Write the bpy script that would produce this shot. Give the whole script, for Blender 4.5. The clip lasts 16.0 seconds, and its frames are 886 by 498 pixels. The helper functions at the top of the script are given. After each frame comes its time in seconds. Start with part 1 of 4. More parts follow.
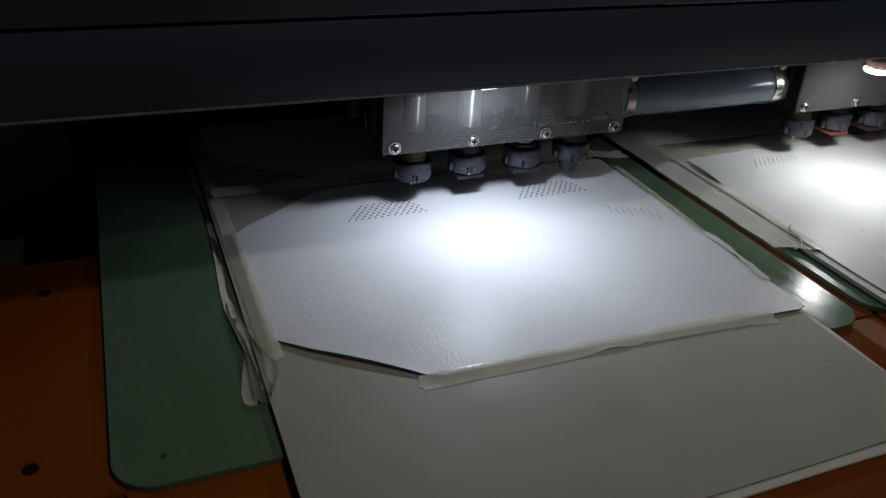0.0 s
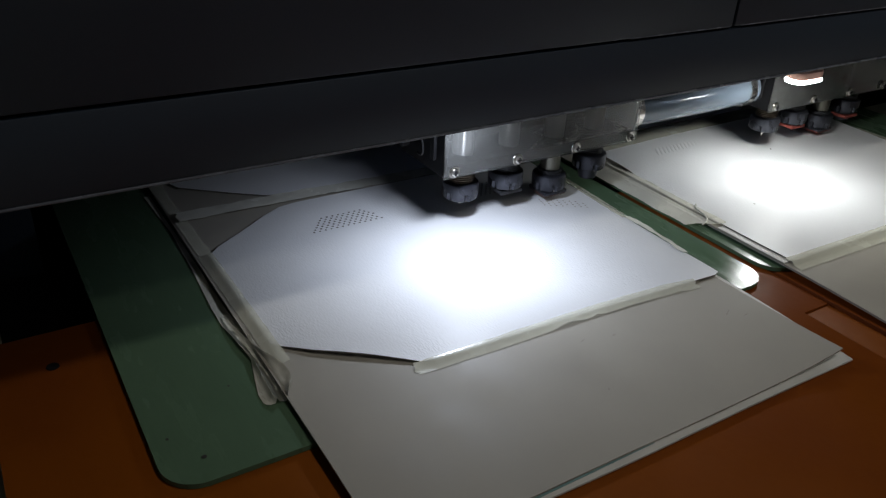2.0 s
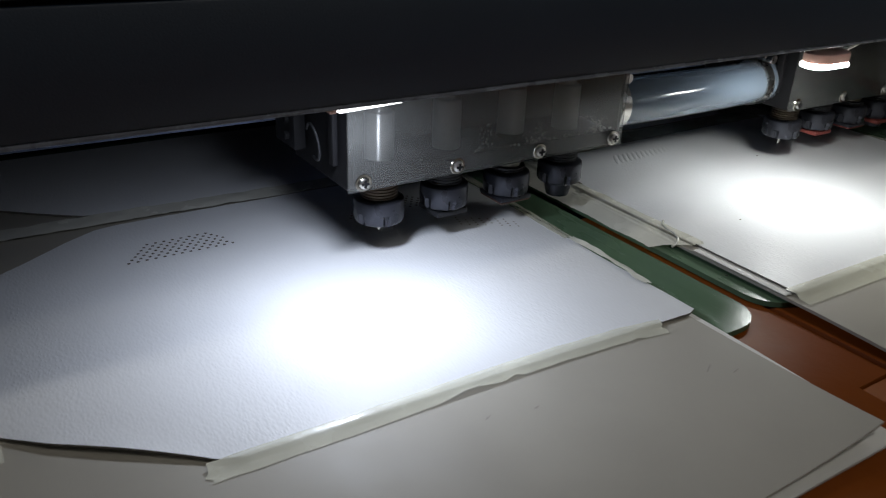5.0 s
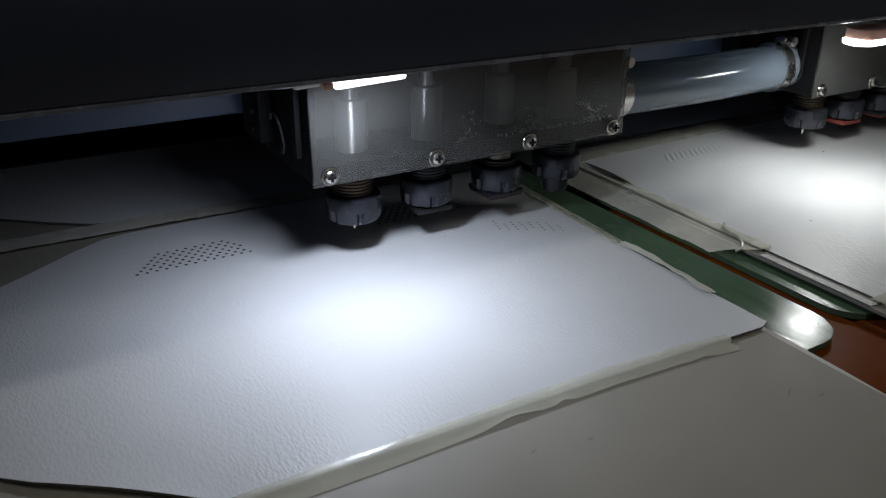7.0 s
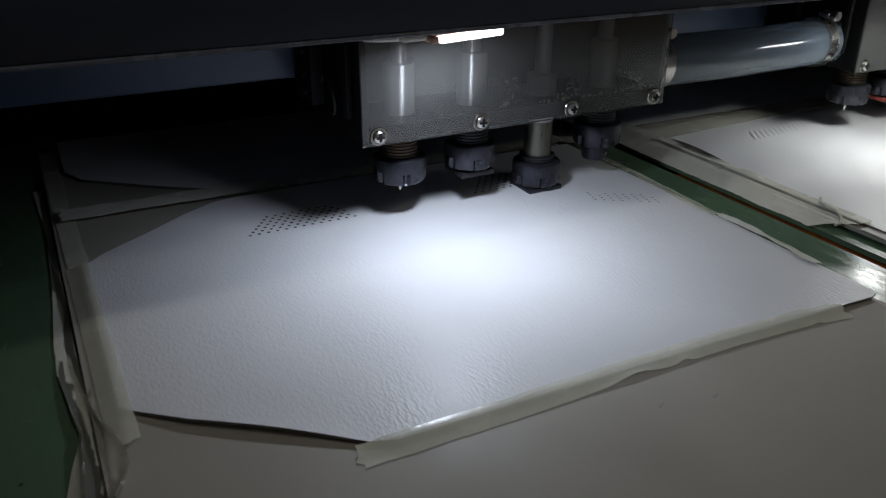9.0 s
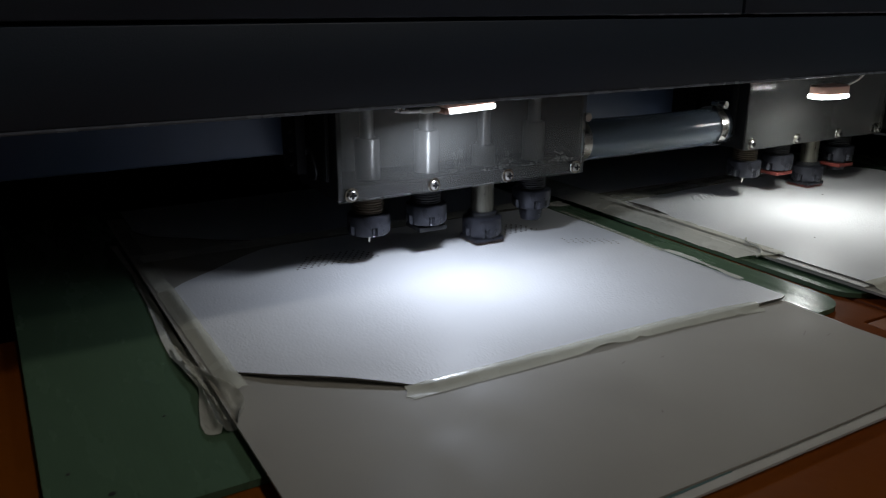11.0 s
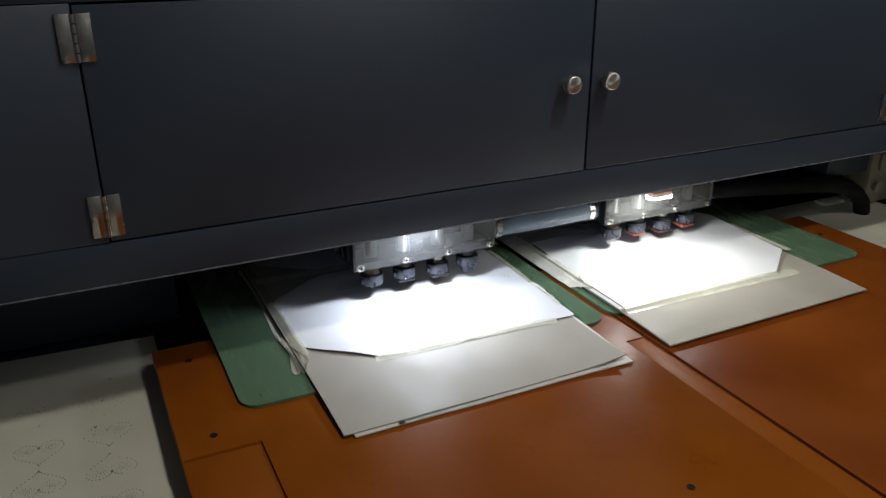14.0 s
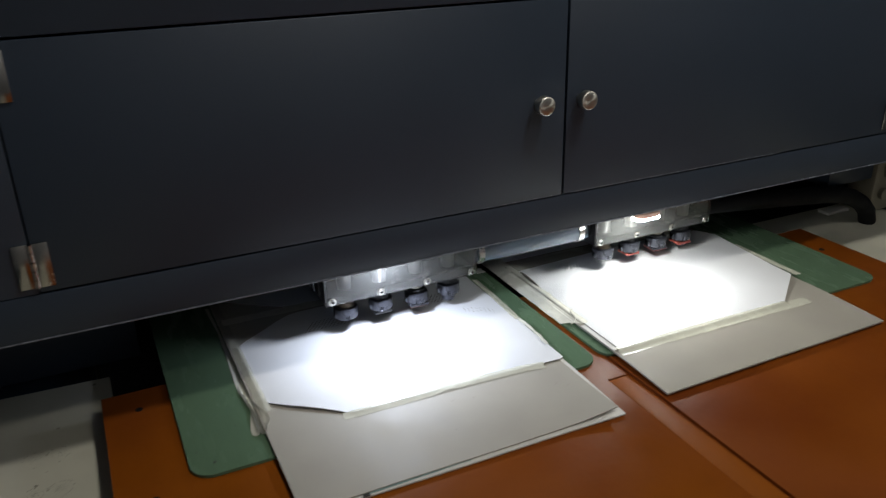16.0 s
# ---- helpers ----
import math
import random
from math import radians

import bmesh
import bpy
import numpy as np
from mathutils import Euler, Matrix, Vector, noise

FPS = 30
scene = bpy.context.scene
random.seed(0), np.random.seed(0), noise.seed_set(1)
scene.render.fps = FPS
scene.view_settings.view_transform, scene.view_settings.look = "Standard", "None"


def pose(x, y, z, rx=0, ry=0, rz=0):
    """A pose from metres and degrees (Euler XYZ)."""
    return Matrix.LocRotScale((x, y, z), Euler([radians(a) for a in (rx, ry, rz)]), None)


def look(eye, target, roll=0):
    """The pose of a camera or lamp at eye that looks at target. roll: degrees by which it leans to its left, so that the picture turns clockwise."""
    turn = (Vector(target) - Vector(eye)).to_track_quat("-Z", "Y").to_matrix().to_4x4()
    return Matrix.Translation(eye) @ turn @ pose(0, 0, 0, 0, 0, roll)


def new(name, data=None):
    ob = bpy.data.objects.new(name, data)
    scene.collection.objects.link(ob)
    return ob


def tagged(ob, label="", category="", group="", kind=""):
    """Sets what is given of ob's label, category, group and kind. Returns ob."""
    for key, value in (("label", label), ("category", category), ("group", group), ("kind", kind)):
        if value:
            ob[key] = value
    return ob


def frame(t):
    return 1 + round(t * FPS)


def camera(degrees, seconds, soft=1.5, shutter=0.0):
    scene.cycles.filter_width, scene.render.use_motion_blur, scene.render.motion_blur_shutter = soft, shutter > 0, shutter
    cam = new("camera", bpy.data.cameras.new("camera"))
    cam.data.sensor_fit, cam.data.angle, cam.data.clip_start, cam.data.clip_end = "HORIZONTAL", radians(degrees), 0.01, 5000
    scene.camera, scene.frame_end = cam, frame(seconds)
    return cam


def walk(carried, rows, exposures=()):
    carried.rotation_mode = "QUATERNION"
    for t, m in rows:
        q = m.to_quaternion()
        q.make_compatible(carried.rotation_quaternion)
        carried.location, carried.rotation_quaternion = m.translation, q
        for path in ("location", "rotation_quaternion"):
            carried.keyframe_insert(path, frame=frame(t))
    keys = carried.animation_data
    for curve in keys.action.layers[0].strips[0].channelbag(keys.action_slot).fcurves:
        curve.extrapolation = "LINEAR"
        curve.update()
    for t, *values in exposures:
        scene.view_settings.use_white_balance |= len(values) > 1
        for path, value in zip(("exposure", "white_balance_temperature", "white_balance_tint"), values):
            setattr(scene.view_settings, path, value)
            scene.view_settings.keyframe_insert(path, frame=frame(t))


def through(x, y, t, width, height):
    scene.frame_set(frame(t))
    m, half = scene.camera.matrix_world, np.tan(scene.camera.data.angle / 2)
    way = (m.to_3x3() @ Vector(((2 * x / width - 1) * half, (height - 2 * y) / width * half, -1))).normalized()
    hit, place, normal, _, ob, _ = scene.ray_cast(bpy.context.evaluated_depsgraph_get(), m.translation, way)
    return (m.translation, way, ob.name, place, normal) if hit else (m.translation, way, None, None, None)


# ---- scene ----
cam = camera(58.71, 16.0, soft=1.2, shutter=0.5)
# seconds, then place in metres, tilt, lean and heading in degrees
PATH = [
    (0, pose(-0.5342, -0.5199, 0.3429, 60.651, -3.026, -21.955)),
    (0.5, pose(-0.5784, -0.4747, 0.3473, 60.166, -1.423, -27.874)),
    (1, pose(-0.6107, -0.4328, 0.3568, 60.207, -2.690, -32.049)),
    (1.5, pose(-0.6241, -0.4646, 0.3734, 60.849, -3.196, -32.120)),
    (2, pose(-0.6236, -0.4871, 0.3762, 61.134, -2.608, -31.504)),
    (2.5, pose(-0.6198, -0.4784, 0.3673, 60.707, -2.632, -31.762)),
    (3, pose(-0.6190, -0.4750, 0.3607, 60.029, -2.595, -31.492)),
    (3.5, pose(-0.6130, -0.4619, 0.3451, 59.900, -2.953, -31.797)),
    (4, pose(-0.5794, -0.4174, 0.3409, 60.931, -4.321, -33.686)),
    (4.2, pose(-0.5421, -0.3983, 0.3250, 61.824, -3.865, -34.026)),
    (6.3, pose(-0.4187, -0.3264, 0.2385, 65.263, -0.470, -30.424)),
    (6.5, pose(-0.4169, -0.3286, 0.2379, 65.173, -0.568, -30.552)),
    (7, pose(-0.4225, -0.3350, 0.2419, 65.091, -0.659, -30.566)),
    (7.5, pose(-0.4318, -0.3422, 0.2384, 65.125, -0.670, -29.864)),
    (8, pose(-0.4446, -0.3478, 0.2376, 64.493, -0.875, -28.764)),
    (8.5, pose(-0.4551, -0.3484, 0.2338, 64.176, -0.786, -27.682)),
    (8.7, pose(-0.4597, -0.3472, 0.2331, 64.039, -0.639, -27.655)),
    (10.8, pose(-0.5639, -0.4668, 0.2316, 71.409, -0.493, -30.428)),
    (11, pose(-0.5677, -0.4726, 0.2301, 72.186, -0.256, -30.174)),
    (11.5, pose(-0.5962, -0.5687, 0.2761, 70.241, -0.714, -27.030)),
    (12, pose(-0.6231, -0.7032, 0.3813, 66.939, -0.087, -26.872)),
    (12.5, pose(-0.6871, -0.8011, 0.4771, 67.287, -0.355, -25.570)),
    (13, pose(-0.7292, -0.8477, 0.5315, 67.774, -0.305, -27.564)),
    (13.5, pose(-0.7161, -0.9009, 0.5503, 68.166, 0.556, -25.670)),
    (14, pose(-0.7079, -0.9627, 0.5671, 67.620, 0.078, -25.794)),
    (14.5, pose(-0.7067, -1.0136, 0.5843, 66.707, 0.650, -24.449)),
    (15, pose(-0.7003, -1.0345, 0.5947, 66.948, 1.222, -24.551)),
    (15.5, pose(-0.6759, -0.9879, 0.5934, 67.481, 1.748, -25.297)),
    (16, pose(-0.6100, -0.9050, 0.5926, 66.965, 1.344, -25.366)),
]
EXPOSURES = [(0, 0.0), (1.0, 0.15), (2.0, 0.4), (4.0, 0.45), (6.5, -0.15), (8.5, -0.3), (11.0, -0.1), (12.0, 0.35), (12.5, 0.7), (13.0, 1.25), (13.5, 1.6), (14.5, 1.74), (15.0, 1.74), (16, 1.57)]
walk(cam, PATH, EXPOSURES)

# ---- world and light ----
world = bpy.data.worlds.new("world")
scene.world = world
world.use_nodes = True
world.node_tree.nodes["Background"].inputs[0].default_value = (0.5, 0.52, 0.55, 1)
world.node_tree.nodes["Background"].inputs[1].default_value = 0.02


def area_lamp(name, where, target, size, power, colour=(1, 1, 1), depth=0.0, spread=180):
    d = bpy.data.lights.new(name, "AREA")
    d.shape, d.size, d.energy, d.color = "RECTANGLE" if depth else "DISK", size, power, colour
    d.spread = radians(spread)
    if depth:
        d.size_y = depth
    ob = new(name, d)
    ob.matrix_world = look(where, target)
    return ob


ROOM_LAMPS = ((0.28, -0.74, 2.05), (0.36, -1.70, 2.05))
LED_1 = (-0.2475, 0.0425, 0.1482)
LED_2 = (0.1875, 0.0365, 0.1325)
for spot, watts in zip(ROOM_LAMPS, (4.5, 2.6)):
    area_lamp("room_light", spot, (spot[0], spot[1], 0), 0.20, watts, (1.0, 0.97, 0.9))
area_lamp("led_light", (LED_1[0] - 0.0045, LED_1[1] - 0.001, LED_1[2] - 0.003), (LED_1[0] + 0.0055, LED_1[1] - 0.022, 0), 0.036, 0.315, (0.765, 0.84, 1.0), 0.018, 174)
area_lamp("led_light", (LED_2[0], LED_2[1] - 0.002, LED_2[2] - 0.003), (LED_2[0] + 0.008, LED_2[1] - 0.026, 0), 0.036, 0.172, (0.94, 0.98, 0.94), 0.018)


# ---- materials ----
def material(name, colour, rough=0.5, metal=0.0, var=0.15, scale=30.0, bump=0.0, bump_scale=200.0, rough_var=0.1,
             stain=None, stain_scale=6.0, stain_amount=0.4, coat=0.0, gloss=0.5, per_object=0.0, stretch=(1, 1, 1)):
    m = bpy.data.materials.new(name)
    m.use_nodes = True
    nt = m.node_tree
    b = nt.nodes["Principled BSDF"]
    co = nt.nodes.new("ShaderNodeTexCoord")
    mp = nt.nodes.new("ShaderNodeMapping")
    mp.inputs["Scale"].default_value = stretch
    nt.links.new(co.outputs["Object"], mp.inputs["Vector"])
    n1 = nt.nodes.new("ShaderNodeTexNoise")
    n1.inputs["Scale"].default_value, n1.inputs["Detail"].default_value = scale, 6
    nt.links.new(mp.outputs[0], n1.inputs["Vector"])
    ramp = nt.nodes.new("ShaderNodeMapRange")
    ramp.inputs["From Min"].default_value, ramp.inputs["From Max"].default_value = 0.3, 0.7
    ramp.inputs["To Min"].default_value, ramp.inputs["To Max"].default_value = 1 - var, 1 + var
    nt.links.new(n1.outputs["Fac"], ramp.inputs["Value"])
    mul = nt.nodes.new("ShaderNodeMix")
    mul.data_type, mul.blend_type = "RGBA", "MULTIPLY"
    mul.inputs[0].default_value = 1
    mul.inputs[6].default_value = (*colour, 1)
    nt.links.new(ramp.outputs[0], mul.inputs[7])
    out = mul.outputs[2]
    if stain:
        n2 = nt.nodes.new("ShaderNodeTexNoise")
        n2.inputs["Scale"].default_value, n2.inputs["Detail"].default_value = stain_scale, 8
        nt.links.new(mp.outputs[0], n2.inputs["Vector"])
        r2 = nt.nodes.new("ShaderNodeMapRange")
        r2.inputs["From Min"].default_value, r2.inputs["From Max"].default_value = 0.45, 0.75
        r2.inputs["To Max"].default_value = stain_amount
        nt.links.new(n2.outputs["Fac"], r2.inputs["Value"])
        mx = nt.nodes.new("ShaderNodeMix")
        mx.data_type = "RGBA"
        nt.links.new(r2.outputs[0], mx.inputs[0])
        nt.links.new(out, mx.inputs[6])
        mx.inputs[7].default_value = (*stain, 1)
        out = mx.outputs[2]
    if per_object:
        oi = nt.nodes.new("ShaderNodeObjectInfo")
        r3 = nt.nodes.new("ShaderNodeMapRange")
        r3.inputs["To Min"].default_value, r3.inputs["To Max"].default_value = 1 - per_object, 1 + per_object
        nt.links.new(oi.outputs["Random"], r3.inputs["Value"])
        m3 = nt.nodes.new("ShaderNodeMix")
        m3.data_type, m3.blend_type = "RGBA", "MULTIPLY"
        m3.inputs[0].default_value = 1
        nt.links.new(out, m3.inputs[6])
        nt.links.new(r3.outputs[0], m3.inputs[7])
        out = m3.outputs[2]
    nt.links.new(out, b.inputs["Base Color"])
    b.inputs["Metallic"].default_value = metal
    b.inputs["Coat Weight"].default_value = coat
    b.inputs["Specular IOR Level"].default_value = gloss
    r4 = nt.nodes.new("ShaderNodeMapRange")
    r4.inputs["From Min"].default_value, r4.inputs["From Max"].default_value = 0.3, 0.7
    r4.inputs["To Min"].default_value, r4.inputs["To Max"].default_value = max(rough - rough_var, 0.02), min(rough + rough_var, 1)
    nt.links.new(n1.outputs["Fac"], r4.inputs["Value"])
    nt.links.new(r4.outputs[0], b.inputs["Roughness"])
    if bump:
        n3 = nt.nodes.new("ShaderNodeTexNoise")
        n3.inputs["Scale"].default_value, n3.inputs["Detail"].default_value = bump_scale, 4
        nt.links.new(mp.outputs[0], n3.inputs["Vector"])
        bp = nt.nodes.new("ShaderNodeBump")
        bp.inputs["Strength"].default_value, bp.inputs["Distance"].default_value = 1.0, bump
        nt.links.new(n3.outputs["Fac"], bp.inputs["Height"])
        nt.links.new(bp.outputs[0], b.inputs["Normal"])
    return m


def leather_material(name, colour):
    """White grained leather: pebbles and creases."""
    m = material(name, colour, 0.42, gloss=0.34, var=0.03, scale=12, rough_var=0.05)
    nt = m.node_tree
    b = nt.nodes["Principled BSDF"]
    co = nt.nodes.new("ShaderNodeTexCoord")
    wn = nt.nodes.new("ShaderNodeTexNoise")
    wn.inputs["Scale"].default_value = 60
    nt.links.new(co.outputs["Object"], wn.inputs["Vector"])
    add = nt.nodes.new("ShaderNodeVectorMath")
    add.operation = "MULTIPLY_ADD"
    add.inputs[1].default_value = (0.0030, 0.0030, 0.0)
    nt.links.new(wn.outputs["Color"], add.inputs[0])
    nt.links.new(co.outputs["Object"], add.inputs[2])
    mp = nt.nodes.new("ShaderNodeMapping")
    mp.inputs["Rotation"].default_value = (0, 0, 0.15)
    mp.inputs["Scale"].default_value = (1.0, 0.42, 0.0)
    nt.links.new(add.outputs[0], mp.inputs["Vector"])
    vo = nt.nodes.new("ShaderNodeTexVoronoi")
    vo.feature = "SMOOTH_F1"
    vo.inputs["Scale"].default_value = 760
    nt.links.new(mp.outputs[0], vo.inputs["Vector"])
    big = nt.nodes.new("ShaderNodeTexNoise")
    big.inputs["Scale"].default_value = 14
    nt.links.new(co.outputs["Object"], big.inputs["Vector"])
    am = nt.nodes.new("ShaderNodeMath")
    am.operation = "MULTIPLY"
    nt.links.new(vo.outputs["Distance"], am.inputs[0])
    nt.links.new(big.outputs["Fac"], am.inputs[1])
    bp = nt.nodes.new("ShaderNodeBump")
    bp.invert = True
    bp.inputs["Strength"].default_value, bp.inputs["Distance"].default_value = 1.0, 0.00038
    nt.links.new(am.outputs[0], bp.inputs["Height"])
    nt.links.new(bp.outputs[0], b.inputs["Normal"])
    return m


def tape_material(name, colour, body=0.42):
    """Creped paper tape, partly see-through."""
    m = material(name, colour, 0.24, var=0.05, scale=30, bump=0.0003, bump_scale=140, rough_var=0.08)
    nt = m.node_tree
    tr = nt.nodes.new("ShaderNodeBsdfTransparent")
    mx = nt.nodes.new("ShaderNodeMixShader")
    mx.inputs[0].default_value = body
    nt.links.new(tr.outputs[0], mx.inputs[1])
    nt.links.new(nt.nodes["Principled BSDF"].outputs[0], mx.inputs[2])
    nt.links.new(mx.outputs[0], nt.nodes["Material Output"].inputs["Surface"])
    return m


def glow(name, colour, strength):
    m = bpy.data.materials.new(name)
    m.use_nodes = True
    b = m.node_tree.nodes["Principled BSDF"]
    b.inputs["Base Color"].default_value = (*colour, 1)
    b.inputs["Emission Color"].default_value = (*colour, 1)
    b.inputs["Emission Strength"].default_value = strength
    return m


def clear(name, colour, haze, rough=0.08, tint=(0.93, 0.93, 0.92), uneven=0.04, ior=1.45, through=0.0):
    """Tinted see-through plastic: clear passage with some haze, under a glossy skin."""
    m = bpy.data.materials.new(name)
    m.use_nodes = True
    nt = m.node_tree
    nt.nodes.remove(nt.nodes["Principled BSDF"])
    df = nt.nodes.new("ShaderNodeBsdfDiffuse")
    df.inputs["Color"].default_value = (*colour, 1)
    tl = nt.nodes.new("ShaderNodeBsdfTranslucent")
    tl.inputs["Color"].default_value = (*colour, 1)
    body = nt.nodes.new("ShaderNodeMixShader")
    body.inputs[0].default_value = through
    nt.links.new(df.outputs[0], body.inputs[1])
    nt.links.new(tl.outputs[0], body.inputs[2])
    tr = nt.nodes.new("ShaderNodeBsdfTransparent")
    tr.inputs[0].default_value = (*tint, 1)
    co = nt.nodes.new("ShaderNodeTexCoord")
    no = nt.nodes.new("ShaderNodeTexNoise")
    no.inputs["Scale"].default_value, no.inputs["Detail"].default_value = 14, 3
    nt.links.new(co.outputs["Object"], no.inputs["Vector"])
    mr = nt.nodes.new("ShaderNodeMapRange")
    mr.inputs["From Min"].default_value, mr.inputs["From Max"].default_value = 0.35, 0.7
    mr.inputs["To Min"].default_value, mr.inputs["To Max"].default_value = haze, haze + uneven
    nt.links.new(no.outputs["Fac"], mr.inputs["Value"])
    mx = nt.nodes.new("ShaderNodeMixShader")
    nt.links.new(mr.outputs[0], mx.inputs[0])
    nt.links.new(tr.outputs[0], mx.inputs[1])
    nt.links.new(body.outputs[0], mx.inputs[2])
    gl = nt.nodes.new("ShaderNodeBsdfGlossy")
    gl.inputs["Roughness"].default_value = rough
    fr = nt.nodes.new("ShaderNodeFresnel")
    fr.inputs["IOR"].default_value = ior
    m2 = nt.nodes.new("ShaderNodeMixShader")
    nt.links.new(fr.outputs[0], m2.inputs[0])
    nt.links.new(mx.outputs[0], m2.inputs[1])
    nt.links.new(gl.outputs[0], m2.inputs[2])
    nt.links.new(m2.outputs[0], nt.nodes["Material Output"].inputs["Surface"])
    return m


M_COVER = material("dark_paint", (0.0215, 0.0325, 0.0510), 0.43, gloss=0.65, var=0.06, scale=3, bump=0.00012, bump_scale=900, rough_var=0.04)
M_ORANGE = material("orange_board", (0.225, 0.060, 0.003), 0.58, var=0.12, scale=5, stain=(0.16, 0.036, 0.003), stain_scale=3.0, stain_amount=0.6, rough_var=0.12, bump=0.00012, bump_scale=300, gloss=0.12)
M_ORANGE_WORN = material("worn_orange_board", (0.214, 0.0565, 0.003), 0.44, var=0.12, scale=5, stain=(0.118, 0.0225, 0.006), stain_scale=1.9, stain_amount=0.85, rough_var=0.18, bump=0.00030, bump_scale=70, gloss=0.15)
M_ORANGE_DEEP = material("reddish_orange_board", (0.204, 0.0525, 0.003), 0.44, var=0.12, scale=5, stain=(0.118, 0.0215, 0.006), stain_scale=1.9, stain_amount=0.85, rough_var=0.18, bump=0.00030, bump_scale=70, gloss=0.15)
M_GREEN = material("green_board", (0.092, 0.152, 0.092), 0.24, gloss=0.20, var=0.05, scale=20, stain=(0.060, 0.105, 0.062), stain_scale=9, stain_amount=0.08, rough_var=0.12, bump=0.00022, bump_scale=70, stretch=(2.4, 0.6, 1))
M_CARD = material("grey_card", (0.368, 0.346, 0.296), 0.62, var=0.04, scale=18, stain=(0.29, 0.265, 0.23), stain_scale=7, stain_amount=0.4, bump=0.00005, bump_scale=1500)
M_SCUFF = material("rubbed_card", (0.275, 0.255, 0.225), 0.6, var=0.1, scale=200)
M_WHITE_CARD = material("white_card", (0.66, 0.65, 0.62), 0.6, var=0.04)
M_TEAL = material("teal_film", (0.17, 0.30, 0.30), 0.35, var=0.05)
M_LEATHER = leather_material("white_leather", (0.74, 0.75, 0.76))
M_LEATHER_EDGE = material("leather_edge", (0.17, 0.155, 0.135), 0.8, var=0.3, scale=200)
M_TAPE = tape_material("masking_tape", (0.82, 0.81, 0.68))
M_TAPE_LOOSE = tape_material("loose_tape", (0.80, 0.79, 0.70), 0.80)
M_STEEL = material("steel", (0.55, 0.53, 0.50), 0.28, 1.0, var=0.1, scale=60)
M_KNOB = material("warm_steel", (0.58, 0.56, 0.50), 0.40, 1.0, var=0.1, scale=60)
turned = M_KNOB.node_tree.nodes.new("ShaderNodeTangent")
turned.direction_type, turned.axis = "RADIAL", "Y"
M_KNOB.node_tree.links.new(turned.outputs[0], M_KNOB.node_tree.nodes["Principled BSDF"].inputs["Tangent"])
M_KNOB.node_tree.nodes["Principled BSDF"].inputs["Anisotropic"].default_value = 0.8
M_HINGE = material("hinge_steel", (0.46, 0.44, 0.40), 0.20, 1.0, var=0.2, scale=50)
M_BRUSHED = material("spindle_steel", (0.52, 0.517, 0.515), 0.38, 0.7, var=0.03, scale=80, rough_var=0.02, stretch=(6, 6, 0.4))
lathed = M_BRUSHED.node_tree.nodes.new("ShaderNodeTangent")
lathed.direction_type, lathed.axis = "RADIAL", "Z"
M_BRUSHED.node_tree.links.new(lathed.outputs[0], M_BRUSHED.node_tree.nodes["Principled BSDF"].inputs["Tangent"])
M_BRUSHED.node_tree.nodes["Principled BSDF"].inputs["Anisotropic"].default_value = 0.9
M_BRUSHED.node_tree.nodes["Principled BSDF"].inputs["Anisotropic Rotation"].default_value = 0.25
M_OILED = material("oiled_steel", (0.15, 0.145, 0.12), 0.36, 0.8, var=0.25, scale=120, stretch=(4, 4, 0.6))
M_NUT = material("nut_grey", (0.042, 0.044, 0.055), 0.30, 0.6, var=0.15, scale=60)
M_DARK = material("dark_metal", (0.02, 0.021, 0.024), 0.5, 0.3, var=0.2, scale=40)
# Paler than the cover's paint, to imitate the highlight along its edges
M_HEM = material("edge_highlight", (0.13, 0.14, 0.17), 0.26, var=0.2, scale=60)
M_BLACK = material("black_interior", (0.012, 0.012, 0.014), 0.7, var=0.2, scale=10)
M_BRASS = material("worn_brass", (0.075, 0.058, 0.042), 0.45, 0.8, var=0.25, scale=150)
M_BROWN = material("brown_pad", (0.10, 0.05, 0.035), 0.6, var=0.2, scale=90)
M_RED = material("red_pad", (0.22, 0.045, 0.035), 0.6, var=0.2, scale=90)
M_BLUE = material("blue_rail", (0.040, 0.062, 0.118), 0.42, var=0.1, scale=20)
M_HOSE = clear("clear_hose", (0.60, 0.70, 0.82), 0.34, 0.09, (0.94, 0.98, 1.0), 0.04, through=0.5)
M_HOSE_CORE = clear("hose_core", (0.70, 0.79, 0.89), 0.52, 0.2, (0.94, 0.97, 1.0), 0.1, through=0.5)
M_RIB = clear("spiral_rib", (0.62, 0.74, 0.86), 0.40, 0.2, (0.94, 0.97, 1.0), 0.05, through=0.5)
M_PANEL = clear("smoked_panel", (0.27, 0.275, 0.265), 0.160, 0.12, (0.94, 0.94, 0.93), 0.0, 1.32)
M_BACKING = material("box_backing", (0.125, 0.122, 0.116), 0.6, var=0.15, scale=30)
M_BOARD = material("white_board", (0.50, 0.49, 0.40), 0.5, var=0.06, scale=10, stain=(0.36, 0.35, 0.30), stain_scale=8, stain_amount=0.4)
M_BEIGE = material("beige_plastic", (0.36, 0.33, 0.25), 0.4, var=0.06, scale=20)
M_POST = material("white_paint", (0.68, 0.66, 0.60), 0.4, var=0.04)
M_HOLE = material("hole_dark", (0.02, 0.018, 0.015), 0.8, var=0.2)
M_PUNCH = material("punched_brown", (0.075, 0.056, 0.036), 0.8, var=0.3, scale=80)
M_PRICK = material("pricked_grey", (0.25, 0.235, 0.19), 0.8, var=0.3, scale=60)
M_HOLE_PALE = material("shallow_hole", (0.36, 0.335, 0.28), 0.8, var=0.2)
